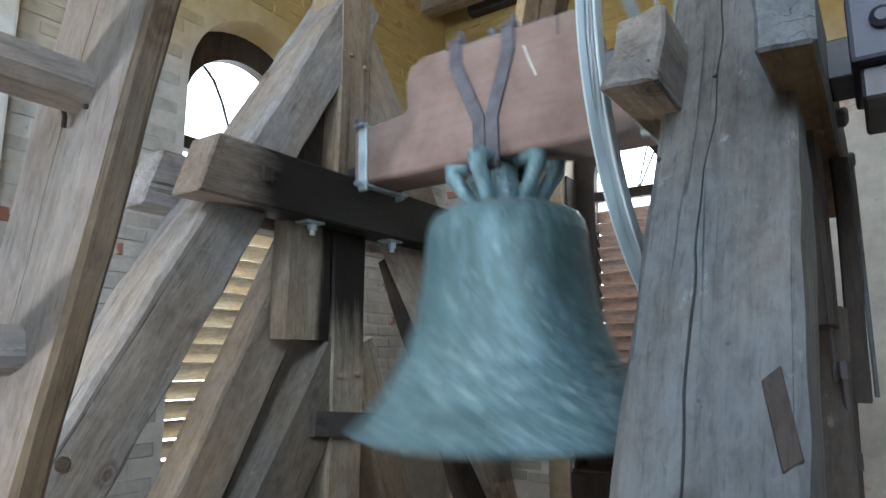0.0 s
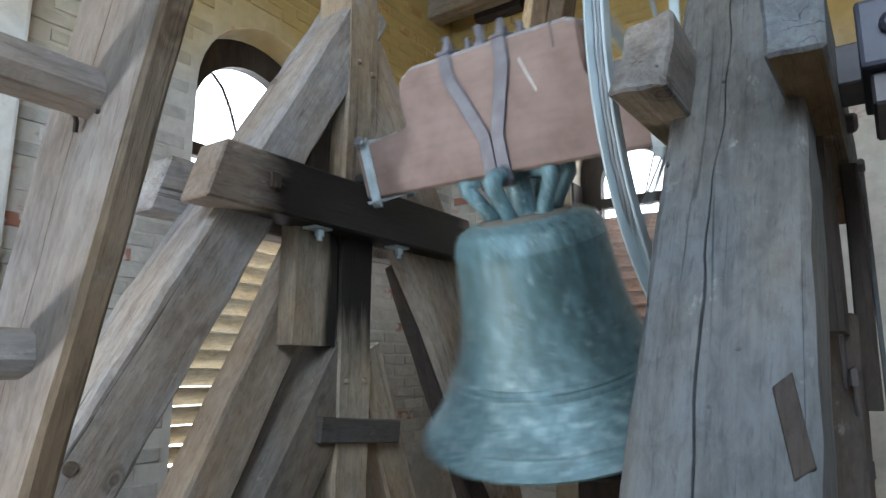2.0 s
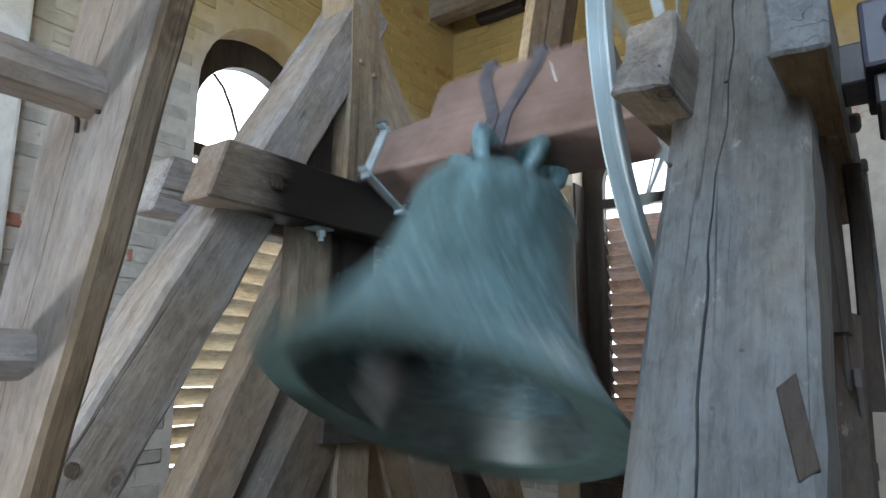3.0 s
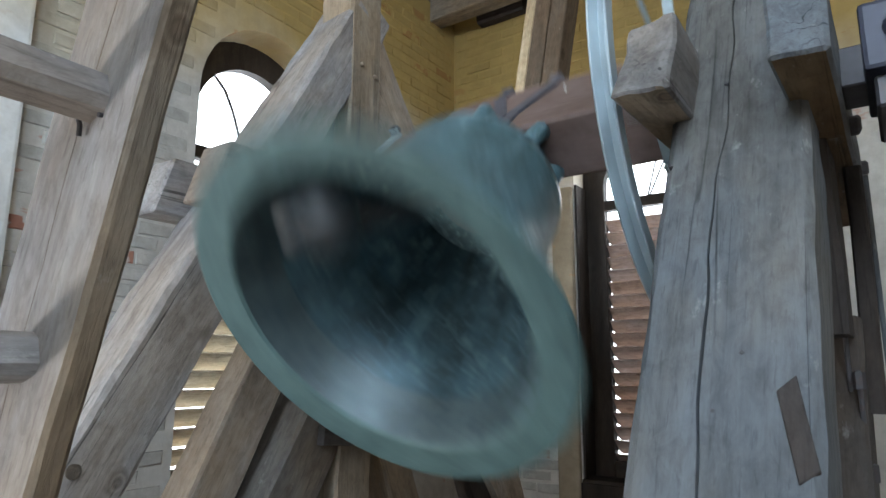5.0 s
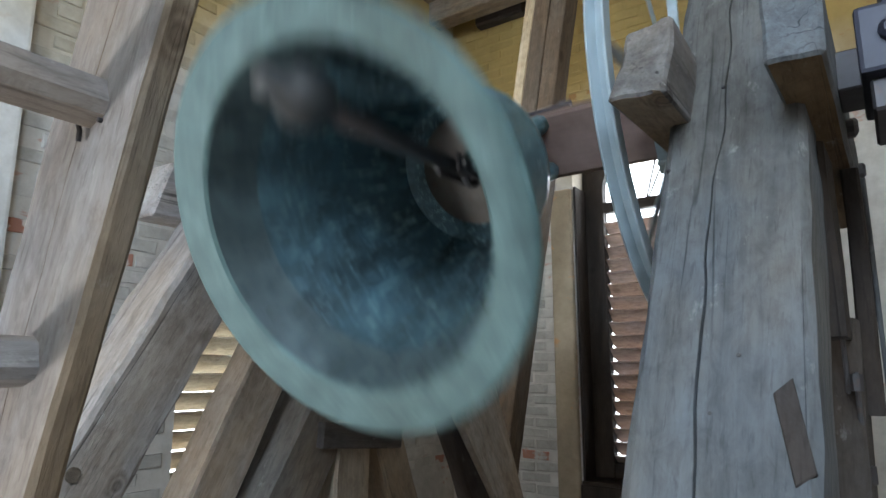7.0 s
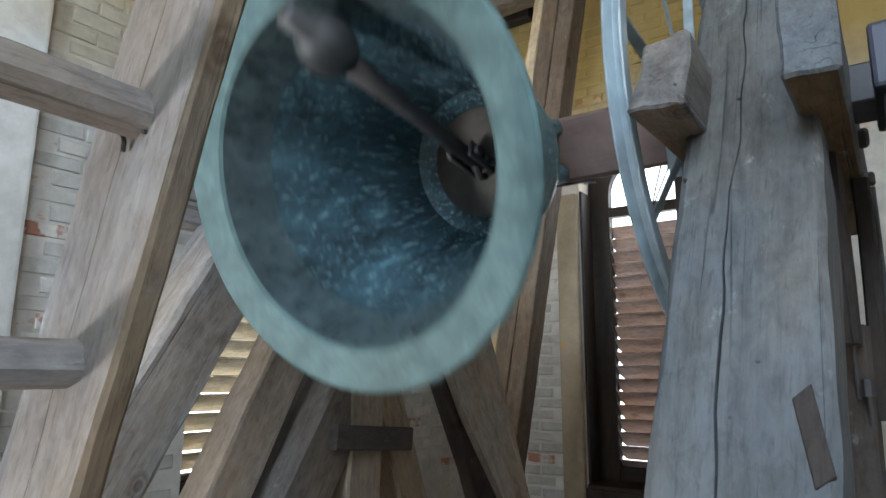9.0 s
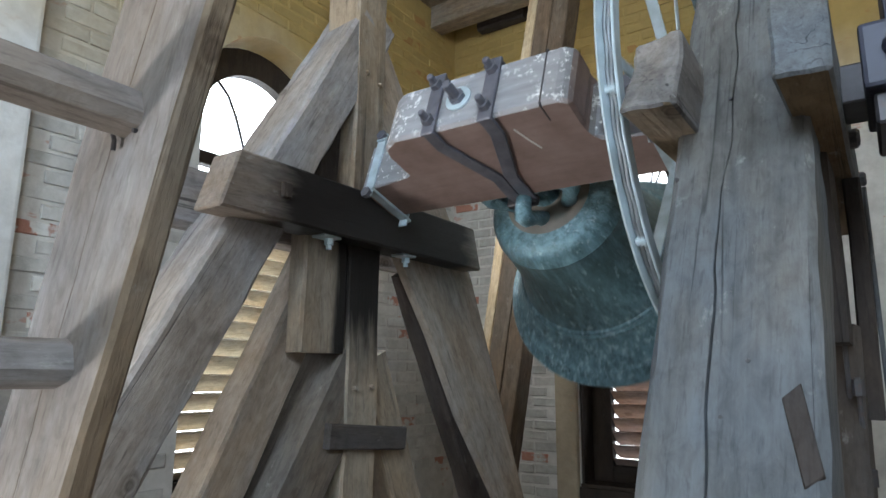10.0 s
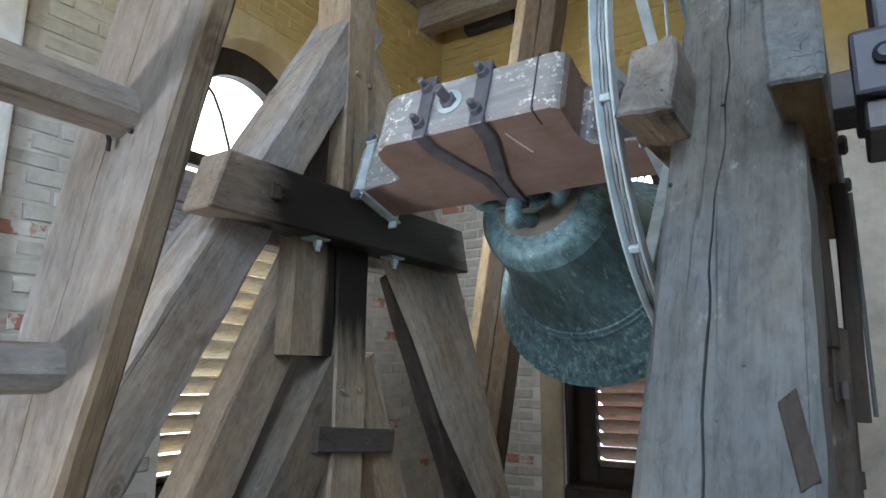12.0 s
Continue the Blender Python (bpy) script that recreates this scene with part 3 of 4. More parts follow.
# ---- bell frames ----
def bell_trestle(cx, side, label):
    """A trestle: king post, two raking braces, inner struts and a pair of clamping beams. side: +1 if the bell is on its +x side."""
    f = thing("bell_trestle", label, "trestle", group="bell trestles")

    def bar(name, y0, z0, y1, z1, horizontal, x0, x1, mat, seed, label="", bevel=0.012, wobble=0.007, crack=None):
        a, b = Vector((cx + side * (x0 + x1) / 2, y0, z0)), Vector((cx + side * (x0 + x1) / 2, y1, z1))
        slope = (b - a).normalized()
        return beam(name, a, b, abs(x1 - x0), horizontal * abs(slope.z), mat, f, (1, 0, 0), label, bevel, wobble, seed, crack)

    near = side > 0
    # trestle b: near-black timber, the shade on its members put into the colour
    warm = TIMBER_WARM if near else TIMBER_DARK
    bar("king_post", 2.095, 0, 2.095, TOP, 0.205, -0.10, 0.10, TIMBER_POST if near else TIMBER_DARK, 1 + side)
    if near:
        bar("near_brace", 1.475 - 0.575 * 2.103, 0.0, 1.475 + 0.575 * 1.217, 3.32, 0.257, -0.165, 0.098, TIMBER, 3, "grey raking brace with a peg hole", 0.016, 0.010, (-0.06, 0.003))
    else:
        bar("near_brace", 1.585 - 0.56 * 2.15, 0, 1.585 + 0.56 * 1.05, 3.2, 0.25, -0.137, 0.14, TIMBER_SLATE, 2, "grey raking brace with a long drying crack", 0.014, 0.008, (-0.036, 0.0042, 0.026))
    if near:
        # a waney-edged plank that narrows towards its foot; the dark board behind it paints its shaded underside
        plank = prism_bm([(3.98, 0.0), (3.58, 0.885), (2.99, 2.147), (2.39, 2.938), (2.203, 3.21), (2.203, 2.36), (2.37, 2.118), (2.62, 1.79), (2.885, 1.382), (3.25, 0.94), (3.64, 0.45), (3.80, 0.0)], 0.042, 0.088, 0.006)
        tilt = Matrix.Translation((0, 2.6, 2.0)) @ Matrix.Rotation(radians(33), 4, "X")
        plank.transform(tilt.inverted())
        part("far_brace", plank, TIMBER_PALE, f, "pale waney-edged far brace", Matrix.Translation((cx, 0, 0)) @ tilt)
        bar("outer_brace", 2.58 + 0.55 * 2.13, 0.0, 2.58 - 0.55 * 0.01, 2.14, 0.30, -0.06, 0.041, TIMBER_DARK, 46 + side, "dark board that stands for the plank's shaded underside")
    else:
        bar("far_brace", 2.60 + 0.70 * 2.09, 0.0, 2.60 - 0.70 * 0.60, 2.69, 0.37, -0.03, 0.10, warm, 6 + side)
    bar("packing_block", 1.86, 1.68, 1.86, 2.16, 0.25, 0.0 if near else -0.145, 0.095, TIMBER_BLOCK if near else TIMBER_DARK, 8 + side)
    if near:
        # Added block: fills the dark gap between brace and king post.
        bar("upper_block", 1.90, 2.36, 1.90, 2.78, 0.17, -0.16, 0.03, TIMBER_DARK, 80)
        bar("inner_strut", 0.90, 0.0, 2.0, 2.14, 0.22, -0.17, -0.01, TIMBER_PALE, 10 + side)
    # Lower brace: darker wood, with part of its shade put into the colour.
    bar("lower_brace", 1.78 - 0.62 * 1.13, 0.0, 1.78 + 0.62 * 0.54, 1.675, 0.29, -0.36 if near else -0.16, 0.09, TIMBER_BROWN if near else TIMBER_DEEP, 12 + side)
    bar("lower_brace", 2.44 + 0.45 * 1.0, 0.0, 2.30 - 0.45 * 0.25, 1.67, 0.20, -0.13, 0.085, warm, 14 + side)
    for k, (x0, x1, mat, label2) in enumerate(((0.045, 0.20, TIMBER_OILED, "grease-blackened clamping beam"), (-0.27, -0.13, TIMBER, ""))):
        m, top = mat, 1.315
        if not near:
            x0, x1, m, label2 = (0.09, 0.197, TIMBER_END, "rough worn beam end with a pale underside") if k == 0 else (-0.192, -0.092, TIMBER_SLATE, "")
            top = 1.37 if k == 0 else 1.26
        bm = prism_bm([(1.245, 2.15), (2.92, 2.15), (2.85, 2.37), (top, 2.37)], min(side * x0, side * x1), max(side * x0, side * x1), 0.008)
        rot = Matrix.Rotation(radians(-90), 4, "X")
        bm.transform(rot.inverted() @ Matrix.Translation((0, -2.08, -2.26)))
        if not near:
            bmesh.ops.subdivide_edges(bm, edges=[e for e in bm.edges if e.calc_length() > 0.06], cuts=5, use_grid_fill=True)
            rough = 0.016 if k == 0 else 0.006
            for v in bm.verts:
                v.co += rough * noise.noise_vector(v.co * 9 + Vector((k * 3.1, 0, 1.7))) + 0.5 * rough * noise.noise_vector(v.co * 27)
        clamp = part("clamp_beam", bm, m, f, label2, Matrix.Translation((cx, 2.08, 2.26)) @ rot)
        if not near:
            # Undersides: tan on one beam; on the other brown, with shade in the colour.
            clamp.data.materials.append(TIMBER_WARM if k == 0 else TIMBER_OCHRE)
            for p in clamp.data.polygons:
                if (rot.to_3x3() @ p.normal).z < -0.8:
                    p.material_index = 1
    beam("tie_board", (cx + side * 0.11, 1.885, 1.352), (cx + side * 0.11, 2.370, 1.312), 0.04, 0.10, TIMBER_DEEP, f, (1, 0, 0), "dark tie board pegged across the post", 0.006, 0.003, 70)
    if not near:
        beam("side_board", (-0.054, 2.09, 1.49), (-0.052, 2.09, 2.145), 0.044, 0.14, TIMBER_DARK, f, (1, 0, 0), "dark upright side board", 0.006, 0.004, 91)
        beam("edge_lath", (-0.0235, 2.16, 1.50), (-0.0235, 2.16, 2.145), 0.012, 0.03, TIMBER_SLATE, f, (1, 0, 0), "", 0.003, 0.002, 92)
        part("tie_rod", tube_bm([(-0.101, 1.90, 0.0), (-0.101, 1.90, 2.14)], 0.006, 8), IRON, f, "dark iron tie rod")
        part("lower_rod", tube_bm([(-0.080, 1.86, 0.0), (-0.080, 1.86, 1.60)], 0.006, 8), IRON, f, "dark iron rod with a nut")
        for z, r in ((1.575, 0.014), (1.365, 0.020)):
            part("nut", lathe_bm([(0.0, -0.02), (r, -0.02), (r, 0.02), (0.0, 0.02)], 6), IRON, f, "", pose(-0.080, 1.86, z))
    return f


trestle_a = bell_trestle(-2.0, 1, "weathered timber bell trestle with a blackened clamping beam")
trestle_b = bell_trestle(-0.23, -1, "grey timber bell trestle with a cracked raking brace")


def peg(parent, place, way, radius=0.013, out=0.012, mat=None, sides=6):
    """A trenail or bolt head that stands out of a face."""
    m = Vector(way).to_track_quat("Z", "Y").to_matrix().to_4x4()
    m.translation = place
    return part("peg", lathe_bm([(radius, -0.01), (radius, out * 0.7), (radius * 0.7, out), (0, out)], sides), mat or TIMBER_WARM, parent, "", m)


for y, z in ((2.04, 1.535), (2.15, 1.54), (2.06, 2.98), (2.15, 2.95)):
    peg(trestle_a, (-1.902, y, z), (1, 0, 0.1), 0.012, 0.022)
part("dowel", box_bm(-1.802, -1.785, 1.50, 1.55, 2.235, 2.295, 0.006), TIMBER_DARK, trestle_a)
for y in (1.81, 2.32):
    part("bolt_plate", box_bm(-1.90, -1.825, y - 0.05, y + 0.05, 2.140, 2.151, 0.003), GALVANISED, trestle_a)
    part("bolt", lathe_bm([(0, -0.045), (0.012, -0.045), (0.012, -0.025), (0.02, -0.025), (0.02, 0.0)], 6), GALVANISED, trestle_a, "", pose(-1.85, y, 2.138))
SLOPE = math.hypot(1, 0.56)
FACE = Matrix(((0, 1, 0, -0.1265), (-1 / SLOPE, 0, 0.56 / SLOPE, 1.104), (0.56 / SLOPE, 0, 1 / SLOPE, 1.514), (0, 0, 0, 1)))
# Dark lozenge added in place of a recessed mortise; its darkness is colour.
part("mortise_key", prism_bm([(-0.0285, 0.060), (0.0, 0.088), (0.0275, -0.062), (0.0, -0.085)], -0.03, 0.004, 0.002), TIMBER_DARK, trestle_b, "dark lozenge that stands for a recessed mortise", FACE)
for x, z in ((-0.256, 2.24), (-0.245, 1.533), (-0.205, 1.625), (-0.36, 2.03)):
    peg(trestle_b, (x, 1.462 + 0.56 * (z - 2.15), z), (0, -1, 0.56), 0.005, 0.006, IRON)
# Two peg holes, drawn as flat brown discs in place of dark recesses.
for z, r in ((1.315, 0.022), (2.83, 0.022)):
    peg(trestle_a, (-2.13, 1.350 + 0.575 * (z - 2.103), z) if z > 2 else (-1.903, 0.953, z), (0, -1, 0.575) if z > 2 else (1, 0, 0), r, 0.004, TIMBER_BROWN, 12)


def knot(parent, x, z, r):
    """A healed knot with rings, a little proud of the brace."""
    n = Vector((0, -1, 0.56)).normalized()
    m = n.to_track_quat("Z", "X").to_matrix().to_4x4()
    m.translation = (x, 1.461 + 0.56 * (z - 2.15), z)
    rings = [(r * 1.2, -0.004), (r * 1.1, 0.0015), (r * 0.98, 0.003), (r * 0.9, -0.001), (r * 0.8, 0.002), (r * 0.62, -0.001), (r * 0.4, 0.0015), (0, 0.001)]
    bm = lathe_bm(rings, 24)
    for v in bm.verts:
        v.co.x *= 1 + 0.25 * noise.noise(v.co * 40 + Vector((x * 50, z * 50, 0)))
        v.co.y *= 1.15 + 0.25 * noise.noise(v.co * 45 + Vector((z * 30, x * 40, 2)))
    part("knot", bm, TIMBER_KNOT, parent, "", m, True)


for x, z, r in ((-0.317, 1.673, 0.026), (-0.186, 1.651, 0.013), (-0.242, 1.536, 0.009)):
    knot(trestle_b, x, z, r)

# ---- bearing of the next bell ----
housing = thing("bearing_housing", "dark blue-grey steel housing bolted beside the trestle", "housing")
part("case", box_bm(0.005, 0.30, 1.47, 1.78, 2.185, 2.33, 0.01, 2), HOUSING, housing)
part("top_case", box_bm(0.055, 0.30, 1.52, 1.75, 2.332, 2.62, 0.01, 2), HOUSING, housing)
part("base_plate", box_bm(0.02, 0.28, 1.50, 1.76, 2.115, 2.184, 0.006, 1), IRON, housing)
part("bracket", box_bm(-0.040, 0.02, 1.55, 1.70, 2.19, 2.28, 0.004, 1), IRON, housing)
part("bolt", lathe_bm([(0.022, 0), (0.022, 0.012), (0.012, 0.02), (0, 0.02)], 12), HOUSING, housing, "", pose(0.065, 1.47, 2.265, 90))
for y, z in ((2.05, 2.27), (2.42, 2.24), (1.85, 2.20)):
    peg(trestle_b, (-0.038, y, z), (1, 0, 0), 0.024, 0.022, IRON, 10)

# ---- roof timbers ----
roof_post = thing("roof_post", "brown pine double post with one sunlit edge", "post")
# The first, paler board has the post's sunlit face in its colour.
for dx, w, mat, say in ((-0.845, 0.085, TIMBER_SUNLIT, "pale board that paints the post's sunlit edge"), (-0.735, 0.135, TIMBER_PINE, "brown pine post"), (-0.595, 0.135, TIMBER_PINE, "brown pine post")):
    beam("post", (-1.99 + dx, 4.28, 0.0), (-1.125 + dx, 4.28, TOP), w, 0.20, mat, roof_post, (1, 0, 0), say, 0.008, 0.004, 51 + dx)
for k, (a, b, w, d) in enumerate((((-3.38, 4.7, TOP - 0.11), (1.4, 4.7, TOP - 0.11), 0.2, 0.22), ((-3.38, 1.2, TOP - 0.11), (1.4, 1.2, TOP - 0.11), 0.2, 0.22), ((-3.38, -1.6, TOP - 0.11), (1.4, -1.6, TOP - 0.11), 0.2, 0.22))):
    tagged(beam("ceiling_beam", a, b, w, d, TIMBER_WARM, None, (0, 1, 0), "", 0.01, 0.006, 60 + k), "brown hewn beam under the ceiling", "beam", "ceiling beams")
# Dark block added in place of a shadowed cavity under the ceiling.
tagged(beam("wall_plate", (-3.05, 4.98, TOP - 0.11), (-2.55, 4.98, TOP - 0.11), 0.12, 0.21, TIMBER_DARK, None, (0, 1, 0), "", 0.02, 0.012, 77), "dark block that stands for a shadowed cavity above the wall", "beam")

# ---- ladder ----
lad = thing("ladder", "worn grey wooden ladder with plank stringers and thick rungs", "ladder")
LEAN = 0.338
RAKE = 0.36
for y in (0.468, 0.013):
    a, b = Vector((-0.953 - RAKE * 1.9, y, 0)), Vector((-0.953 + RAKE * 1.3, y, 3.2))
    rail = beam("stringer", a, b, 0.255, 0.046, TIMBER, lad, (1, 0, 0), "", 0.008, 0.003, 21 + y, (-0.015, 0.0016))
    # Faces towards +x are darker and browner than the rest.
    rail.data.materials.append(TIMBER_EDGE)
    for p in rail.data.polygons:
        if p.normal.x > 0.6:
            p.material_index = 1
for k in range(-4, 4):
    z = 1.985 + k * 0.372
    x = -0.915 + LEAN * (z - 1.985)
    beam("rung", (x, 0.0, z), (x, 0.47, z), 0.068, 0.066, TIMBER, lad, (0.95, 0, 0.3), "", 0.014, 0.002, 30 + k)
part("hook", tube_bm([(-0.955, 0.452, 1.985), (-0.955, 0.436, 1.975), (-0.945, 0.434, 1.96), (-0.937, 0.435, 1.945), (-0.94, 0.436, 1.93)], 0.004, 6), IRON, lad)
part("nail", tube_bm([(-0.893, 0.46, 1.955), (-0.893, 0.438, 1.953)], 0.004, 6), IRON, lad)

# ---- bell ----
AXIS = Vector((-1.123, 2.085, 2.42))
bell = thing("bell", "green-patinated bronze bell swinging on its painted headstock", "bell", Matrix.Translation(AXIS))
OUT = [(0.0, -0.255), (0.15, -0.255), (0.17, -0.258), (0.185, -0.268), (0.235, -0.276), (0.268, -0.295), (0.287, -0.325), (0.295, -0.362), (0.2985, -0.367), (0.2985, -0.374), (0.297, -0.381), (0.299, -0.40),
       (0.305, -0.47), (0.318, -0.57), (0.338, -0.67), (0.366, -0.76), (0.390, -0.822), (0.398, -0.826), (0.404, -0.836), (0.403, -0.845), (0.413, -0.853), (0.416, -0.862), (0.416, -0.868), (0.448, -0.922), (0.51, -1.005), (0.523, -1.012), (0.527, -1.020), (0.552, -1.045), (0.571, -1.062), (0.570, -1.070), (0.562, -1.074)]
INN = [(0.462, -1.060), (0.452, -1.052), (0.43, -1.00), (0.395, -0.92), (0.36, -0.83), (0.325, -0.73), (0.295, -0.62), (0.275, -0.50), (0.262, -0.42), (0.245, -0.36), (0.20, -0.325), (0.19, -0.318), (0.10, -0.315), (0.0, -0.315)]


def sharp(ob, degrees=35):
    for p in ob.data.polygons:
        p.use_smooth = True
    ob.data.set_sharp_from_angle(angle=radians(degrees))
    return ob


body = sharp(part("bell_body", lathe_bm(OUT + INN, 96), BRONZE, bell, "bronze bell with blue-green patina and pale streaks"), 28)
body.data.materials.append(BRONZE_INSIDE)
body.data.materials.append(BRONZE_LIP)
body.data.materials.append(BRONZE_BOW)
body.data.materials.append(CROWN_DUST)
for p in body.data.polygons:
    r, h = math.hypot(p.center.x, p.center.y), p.center.z
    if p.index >= 96 * (len(OUT) + 1):
        p.material_index = 3 if h < -0.95 else 1
    elif h < -1.055:
        p.material_index = 2
    elif r < 0.18:
        p.material_index = 4
for ang in (25, 90, 155, 205, 270, 335):
    c, q = math.cos(radians(ang)), math.sin(radians(ang))
    part("canon", tube_bm([(r * c, r * q, z) for r, z in ((0.115, -0.275), (0.135, -0.225), (0.165, -0.175), (0.195, -0.13), (0.20, -0.105), (0.17, -0.092), (0.08, -0.088))], [0.036, 0.030, 0.030, 0.034, 0.036, 0.033, 0.030], 10), BRONZE, bell, smooth=True)
part("crown_post", lathe_bm([(0.07, -0.27), (0.055, -0.22), (0.05, -0.12), (0.055, -0.085)], 16), BRONZE, bell, smooth=True)
YD = 0.115
STOCK = [(-0.66, -0.09), (0.67, -0.09), (0.67, 0.13), (0.45, 0.13), (0.41, 0.165), (0.375, 0.175), (0.365, 0.21), (0.385, 0.245), (0.385, 0.36), (0.35, 0.385), (-0.30, 0.385), (-0.365, 0.35), (-0.385, 0.30), (-0.385, 0.205), (-0.36, 0.19), (-0.36, 0.165), (-0.39, 0.15), (-0.66, 0.14)]
part("headstock", prism_bm(STOCK, -YD, YD, 0.012), YOKE_PAINT, bell, "red-brown painted wooden headstock with dusty top", Matrix.Rotation(radians(-90), 4, "Z"))
part("saddle", box_bm(0.42, 0.64, -0.10, 0.10, 0.125, 0.205, 0.012, 2), STRAP, bell, "grey iron saddle on the headstock")
part("socket", lathe_bm([(0.0, 0.207), (0.02, 0.207), (0.024, 0.222), (0.038, 0.222), (0.042, 0.203)], 20), IRON, bell, "dark bolt socket in the saddle", pose(0.53, 0.0, 0))
part("groove", box_bm(0.286, 0.292, -YD - 0.001, YD + 0.001, 0.30, 0.3862), IRON, bell)


def bar_bm(points, wide, thick, across):
    """A flat bar along points; wide: along `across`."""
    bm = bmesh.new()
    pts, ac = [Vector(p) for p in points], Vector(across).normalized()
    rings = []
    for i, p in enumerate(pts):
        t = (pts[min(i + 1, len(pts) - 1)] - pts[max(i - 1, 0)]).normalized()
        a = (ac - t * t.dot(ac)).normalized()
        u = t.cross(a)
        rings.append([bm.verts.new(p + sx * wide / 2 * a + sy * thick / 2 * u) for sx, sy in ((-1, -1), (1, -1), (1, 1), (-1, 1))])
    for p, q in zip(rings, rings[1:]):
        for k in range(4):
            bm.faces.new((p[k], p[(k + 1) % 4], q[(k + 1) % 4], q[k]))
    bm.faces.new(rings[0][::-1])
    bm.faces.new(rings[-1])
    bmesh.ops.bevel(bm, geom=list(bm.edges), offset=0.002, segments=1, affect="EDGES")
    return bm


def nut(x, y, z, up=1.0, long=0.05, rad=0.0135):
    part("bolt", lathe_bm([(rad, -0.01), (rad, long), (rad * 0.8, long + 0.004), (0, long + 0.004)], 10), STRAP, bell, "", pose(x, y, z) @ (Matrix() if up > 0 else Matrix.Rotation(math.pi, 4, "X")))
    part("nut", lathe_bm([(rad * 1.75, 0.0), (rad * 1.75, 0.022), (0, 0.022)], 6), STRAP, bell, "", pose(x, y, z) @ (Matrix() if up > 0 else Matrix.Rotation(math.pi, 4, "X")))


for x, xb in ((-0.135, -0.035), (0.095, 0.02)):
    part("clamp_plate", box_bm(x - 0.027, x + 0.027, -YD - 0.02, YD + 0.02, 0.386, 0.40, 0.003), STRAP, bell, "grey iron plate across the headstock")
    for y in (-1, 1):
        nut(x, y * (YD - 0.035), 0.40)
        f = y * (YD + 0.007)
        part("strap", bar_bm([(x, f, 0.398), (x, f, 0.30), (xb, f, 0.06), (xb, f, -0.05), (xb, f * 0.97, -0.115)], 0.052, 0.012, (1, 0, 0)), STRAP, bell, "grey flat iron hanger strap")
for y in (-1, 1):
    part("hanger_foot", box_bm(-0.085, 0.045, y * (YD + 0.005) - 0.02, y * (YD + 0.005) + 0.02, -0.135, -0.105, 0.005), IRON, bell)
nut(-0.035, 0.0, 0.388, 1, 0.08, 0.018)
part("washer", lathe_bm([(0.05, 0.386), (0.05, 0.393), (0.0, 0.393)], 24), GALVANISED, bell, "", pose(-0.035, 0, 0))
for x in (-0.60, 0.58):
    for y in (-1, 1):
        part("end_band", box_bm(x - 0.022, x + 0.022, y * (YD + 0.008) - 0.007, y * (YD + 0.008) + 0.007, -0.125, 0.165, 0.003), GALVANISED, bell, "galvanised end clamp")
        nut(x, y * (YD + 0.03), 0.15, 1, 0.02)
    for z in (-0.10, 0.15):
        part("end_band", box_bm(x - 0.022, x + 0.022, -YD - 0.045, YD + 0.045, z - 0.006, z + 0.006, 0.003), GALVANISED, bell)
    part("gudgeon", lathe_bm([(0.0, -0.09), (0.028, -0.09), (0.028, 0.09), (0.0, 0.09)], 16, "x"), IRON, bell, "", pose(x * 1.14, 0, 0))
part("scratch", bar_bm([(0.155, -YD - 0.0015, 0.30), (0.175, -YD - 0.0015, 0.24), (0.20, -YD - 0.0015, 0.175)], 0.007, 0.002, (1, 0, 0)), WHITE_LIME, bell, "white scrape in the paint")
# ringing wheel: a channel rim, flat spokes, and the chain and wire rope that lie in the channel
wheel = sharp(part("wheel", lathe_bm([(0.700, -0.022), (0.750, -0.025), (0.753, -0.022), (0.753, -0.019), (0.722, -0.007), (0.722, 0.007), (0.753, 0.018), (0.753, 0.021), (0.750, 0.024), (0.700, 0.021), (0.700, 0.016), (0.714, 0.008), (0.714, -0.010), (0.700, -0.018), (0.700, -0.022)], 120, "x"), GALVANISED, bell, "galvanised channel rim of the ringing wheel", Matrix.Translation((0.632, 0, 0))), 25)
for k in range(8):
    a = radians(22.5 + 45 * k)
    c, q = math.cos(a), math.sin(a)
    part("spoke", bar_bm([(0, 0.05 * c, 0.05 * q), (0, 0.705 * c, 0.705 * q)], 0.034, 0.006, (1, 0, 0) if k % 2 else (0, -q, c)), GALVANISED, wheel)
part("hub", lathe_bm([(0.0, -0.04), (0.07, -0.04), (0.08, -0.03), (0.08, 0.03), (0.07, 0.04), (0.0, 0.04)], 24, "x"), GALVANISED, wheel)
link = lathe_bm([(0.0042 * math.cos(2 * math.pi * k / 6) + 0.009, 0.0042 * math.sin(2 * math.pi * k / 6)) for k in range(7)], 10)
link.transform(Matrix.Diagonal((1, 1.8, 1, 1)))
link_mesh = bpy.data.meshes.new("chain_link")
link.to_mesh(link_mesh)
link.free()
link_mesh.materials.append(STRAP)
for k in range(18):
    a = radians(36 + k * 2.0)
    o = new("chain_link", link_mesh)
    o.parent = wheel
    o.matrix_basis = Matrix.Rotation(a, 4, "X") @ Matrix.Translation((0, 0.735, 0)) @ Matrix.Rotation(radians(90), 4, "X") @ Matrix.Rotation(radians(45 + 90 * (k % 2)), 4, "Y")
for side, first in ((-0.0045, 71), (0.0055, 73)):
    part("wire_rope", tube_bm([(side + 0.002 * math.sin(k * 1.3), 0.7305 * math.cos(radians(first + 2 * k)), 0.7305 * math.sin(radians(first + 2 * k))) for k in range(64)], 0.0055, 8), ROPE, wheel, "grey wire rope in the channel", smooth=True)
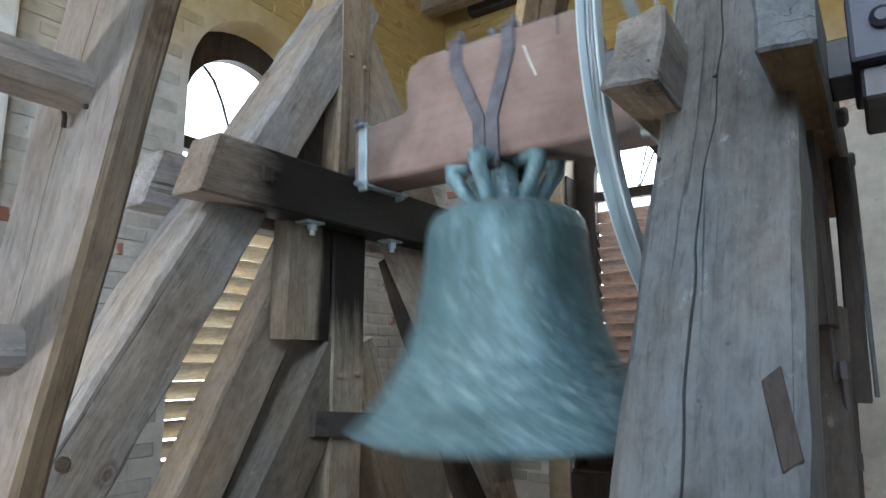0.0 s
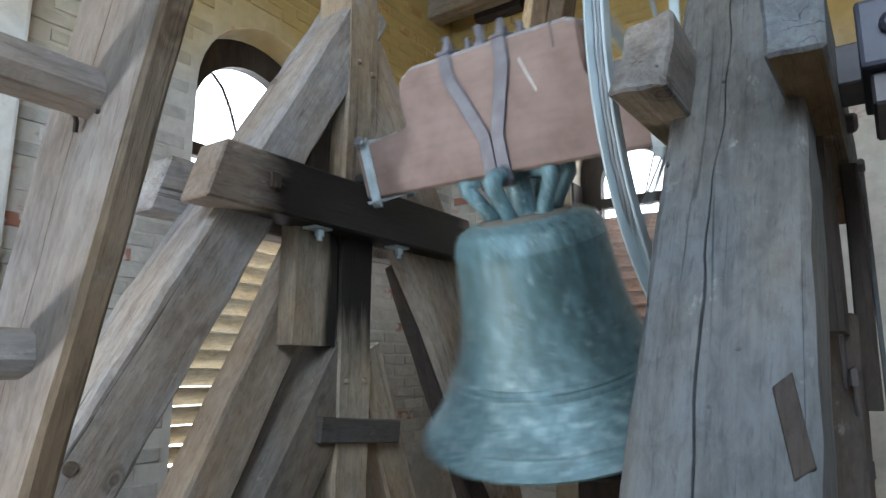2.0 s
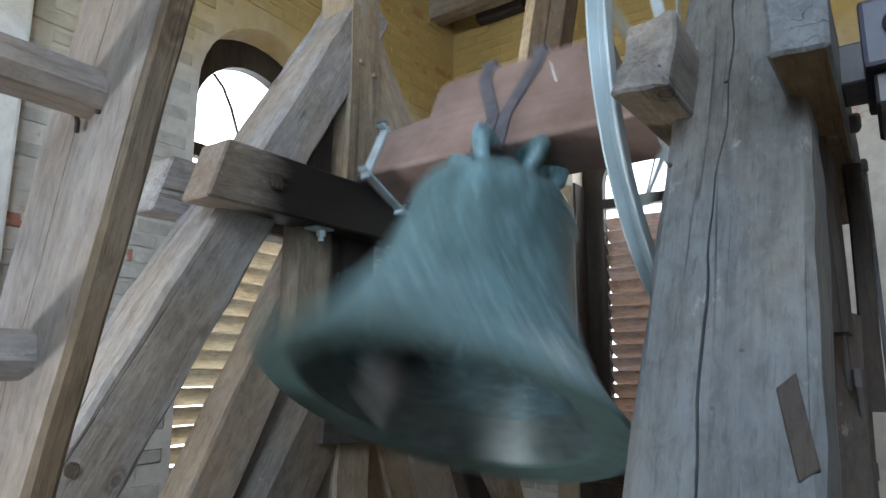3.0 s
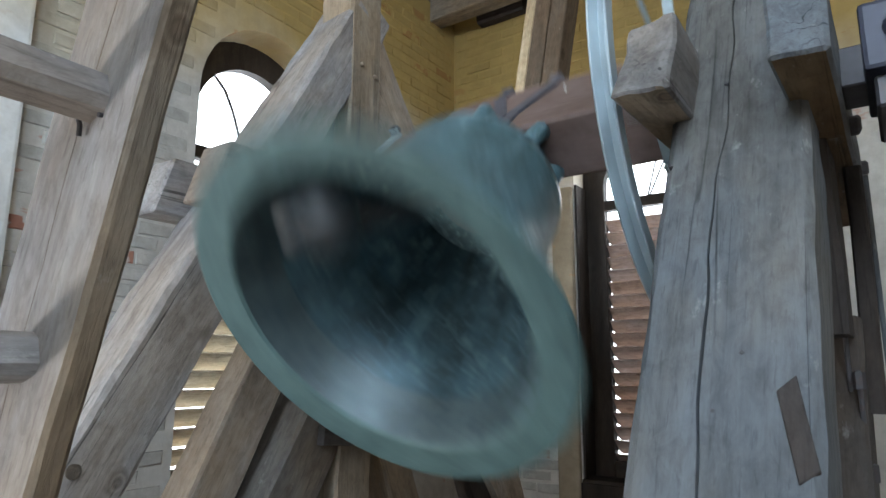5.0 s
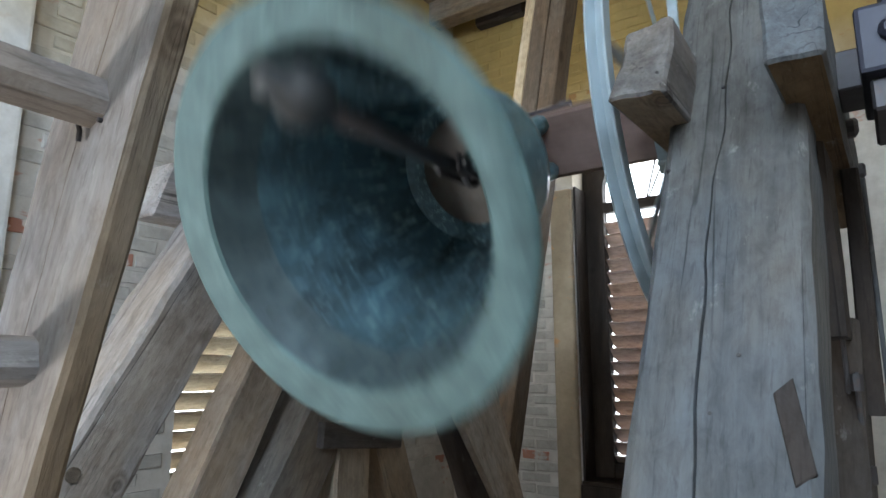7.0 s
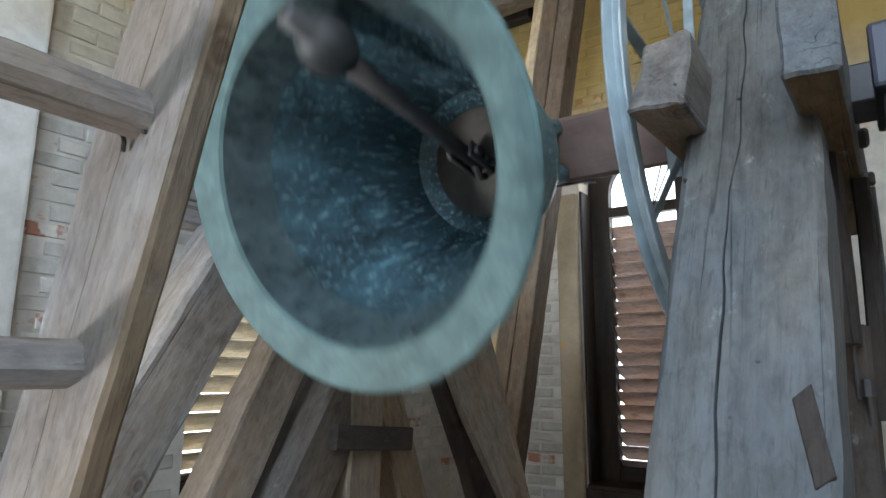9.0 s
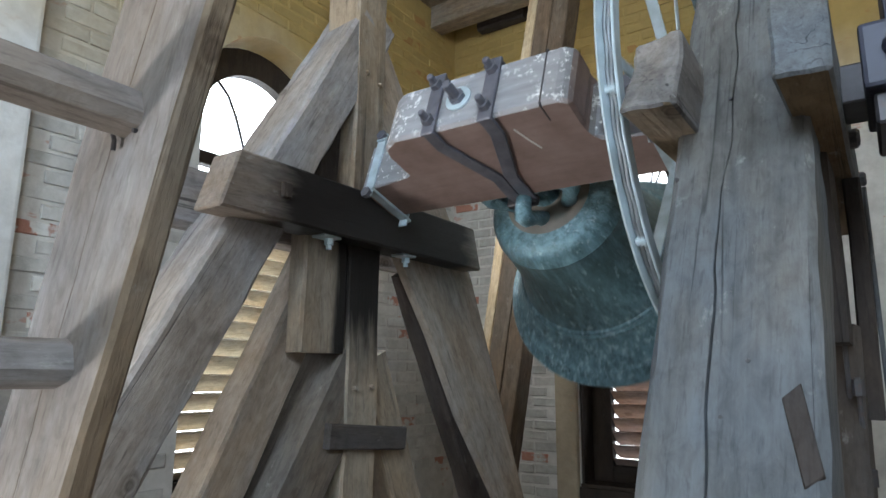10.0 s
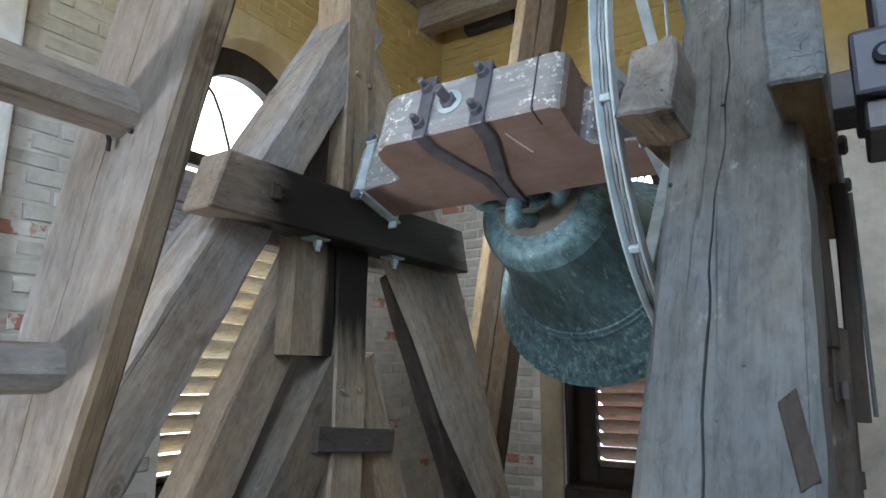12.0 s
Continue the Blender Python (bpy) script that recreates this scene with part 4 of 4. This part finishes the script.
for deg in (75, 79, 93, 120, 150):
    part("rope_clamp", box_bm(-0.014, 0.014, 0.722, 0.746, -0.009, 0.009, 0.003), GALVANISED, wheel, "", Matrix.Rotation(radians(deg), 4, "X"))
# clapper
PIVOT = Matrix.Translation((0, 0, -0.36))
clapper = part("clapper", tube_bm([(0, 0, 0.02), (0, 0, -0.30), (0, 0, -0.68)], [0.024, 0.027, 0.034], 12), IRON, bell, "dark forged clapper shaft", PIVOT, True)
part("clapper_ball", lathe_bm([(0.030, -0.645), (0.055, -0.665), (0.072, -0.70), (0.077, -0.735), (0.070, -0.77), (0.05, -0.80), (0.034, -0.81), (0.032, -0.87), (0.0, -0.875)], 24), BALL, clapper, "worn iron clapper ball", smooth=True)
for x in (-0.045, 0.030):
    part("clapper_yoke", box_bm(x, x + 0.015, -0.028, 0.028, -0.11, 0.045, 0.004), IRON, clapper, "black iron clevis cheek")
for z in (-0.085, -0.035, 0.012):
    part("bolt", lathe_bm([(0.0, -0.062), (0.014, -0.062), (0.014, 0.062), (0.0, 0.062)], 8, "x"), BALL, clapper, "", pose(0, 0, z))
part("crown_plate", lathe_bm([(0.0, -0.3255), (0.10, -0.3255), (0.11, -0.322), (0.185, -0.330), (0.19, -0.326), (0.19, -0.31)], 40), CROWN_IRON, bell, "dusty brown plate inside the crown", smooth=True)
part("staple", tube_bm([(0, -0.05, -0.31), (0, -0.045, -0.36), (0, 0, -0.385), (0, 0.045, -0.36), (0, 0.05, -0.31)], 0.014, 8), IRON, bell)


# ---- bricks ----
def brick_meshes(mat):
    out, rnd = [], random.Random(3)
    for k in range(8):
        L, H = 0.258 + rnd.uniform(-0.012, 0.008), 0.076 + rnd.uniform(-0.004, 0.003)
        if k >= 6:
            L *= 0.48
        bm = box_bm(-0.03, 0.006, -L / 2, L / 2, -H / 2, H / 2)
        bmesh.ops.bevel(bm, geom=[e for e in bm.edges if all(v.co.x > 0 for v in e.verts)], offset=0.006, segments=1, affect="EDGES")
        for v in bm.verts:
            v.co += Vector((rnd.uniform(-0.003, 0.003), rnd.uniform(-0.004, 0.004), rnd.uniform(-0.004, 0.004)))
        me = bpy.data.meshes.new("brick")
        bm.to_mesh(me)
        bm.free()
        me.materials.append(mat)
        out.append(me)
    return out


def outside(u, z, win, margin):
    if abs(u - win["c"]) < win["half"] + margin and win["bottom"] - 0.1 < z < win["spring"]:
        return False
    return math.hypot(u - win["c"], z - win["spring"]) > win["half"] + margin


def lay_bricks(parent, u0, u1, z0, z1, win, near, meshes, field, seed):
    """Courses of 0.09 m. near(u, z): whether a brick is a piece of its own; the rest is one field."""
    rnd, verts, faces = random.Random(seed), [], []
    n = 0
    for row in range(int((z1 - z0) / 0.09)):
        z = z0 + 0.045 + 0.09 * row
        u = u0 + (0.135 if row % 2 else 0.0)
        while u < u1:
            kind = rnd.randrange(6)
            if win is None or outside(u, z, win, 0.15):
                m = Matrix.Translation((rnd.uniform(-0.004, 0.004), u, z + rnd.uniform(-0.003, 0.003))) @ Euler((rnd.uniform(-0.01, 0.01), rnd.uniform(-0.02, 0.02), rnd.uniform(-0.012, 0.012))).to_matrix().to_4x4()
                if near(u, z) and n < 300:
                    o = new("brick", meshes[kind])
                    o.parent, o.matrix_basis = parent, m
                    n += 1
                else:
                    k = len(verts)
                    verts += [m @ v.co for v in meshes[kind].vertices]
                    faces += [[k + i for i in p.vertices] for p in meshes[kind].polygons]
            u += 0.27
    if faces:
        me = bpy.data.meshes.new("brick_field")
        me.from_pydata(verts, [], faces)
        me.materials.append(field)
        o = new("brick_field", me)
        o.parent = parent
        tagged(o, kind="stuff")


BRICKS = brick_meshes(BRICK)
lay_bricks(west, 1.36, 4.98, 0.8, TOP - 0.1, WIN_W, lambda u, z: u < 2.4 or (u > 3.9 and 0.9 < z < 3.2), BRICKS, BRICK_FIELD, 11)
lay_bricks(north, XW + 0.15, -0.35, 0.6, TOP - 0.1, WIN_N, lambda u, z: u < -2.2 and 0.8 < z < 3.6, BRICKS, BRICK_FIELD, 12)


# ---- movement ----
PEAK, PERIOD = 1.449, 1.912


def swing(t):
    """The bell's angle in degrees, towards the ladder positive: a wide pendulum swing, slightly lopsided."""
    w = 2 * math.pi * (t - PEAK) / PERIOD
    return 74.0 * (math.cos(w) - 0.012 * math.cos(3 * w)) / 0.988 + 3.0 * math.cos(2 * w) - 1.75 * math.cos(4 * w) - 0.25


def motions():
    rows, strike = [], []
    for k in range(0, 181):
        t = k / 15
        rows.append((t, Matrix.Translation(AXIS) @ Matrix.Rotation(-radians(swing(t)), 4, "X")))
        strike.append((t, PIVOT @ Matrix.Rotation(-radians(27.5 * math.tanh(2.2 * math.cos(2 * math.pi * (t - PEAK) / PERIOD))), 4, "X")))
    walk(bell, rows)
    walk(clapper, strike)


motions()
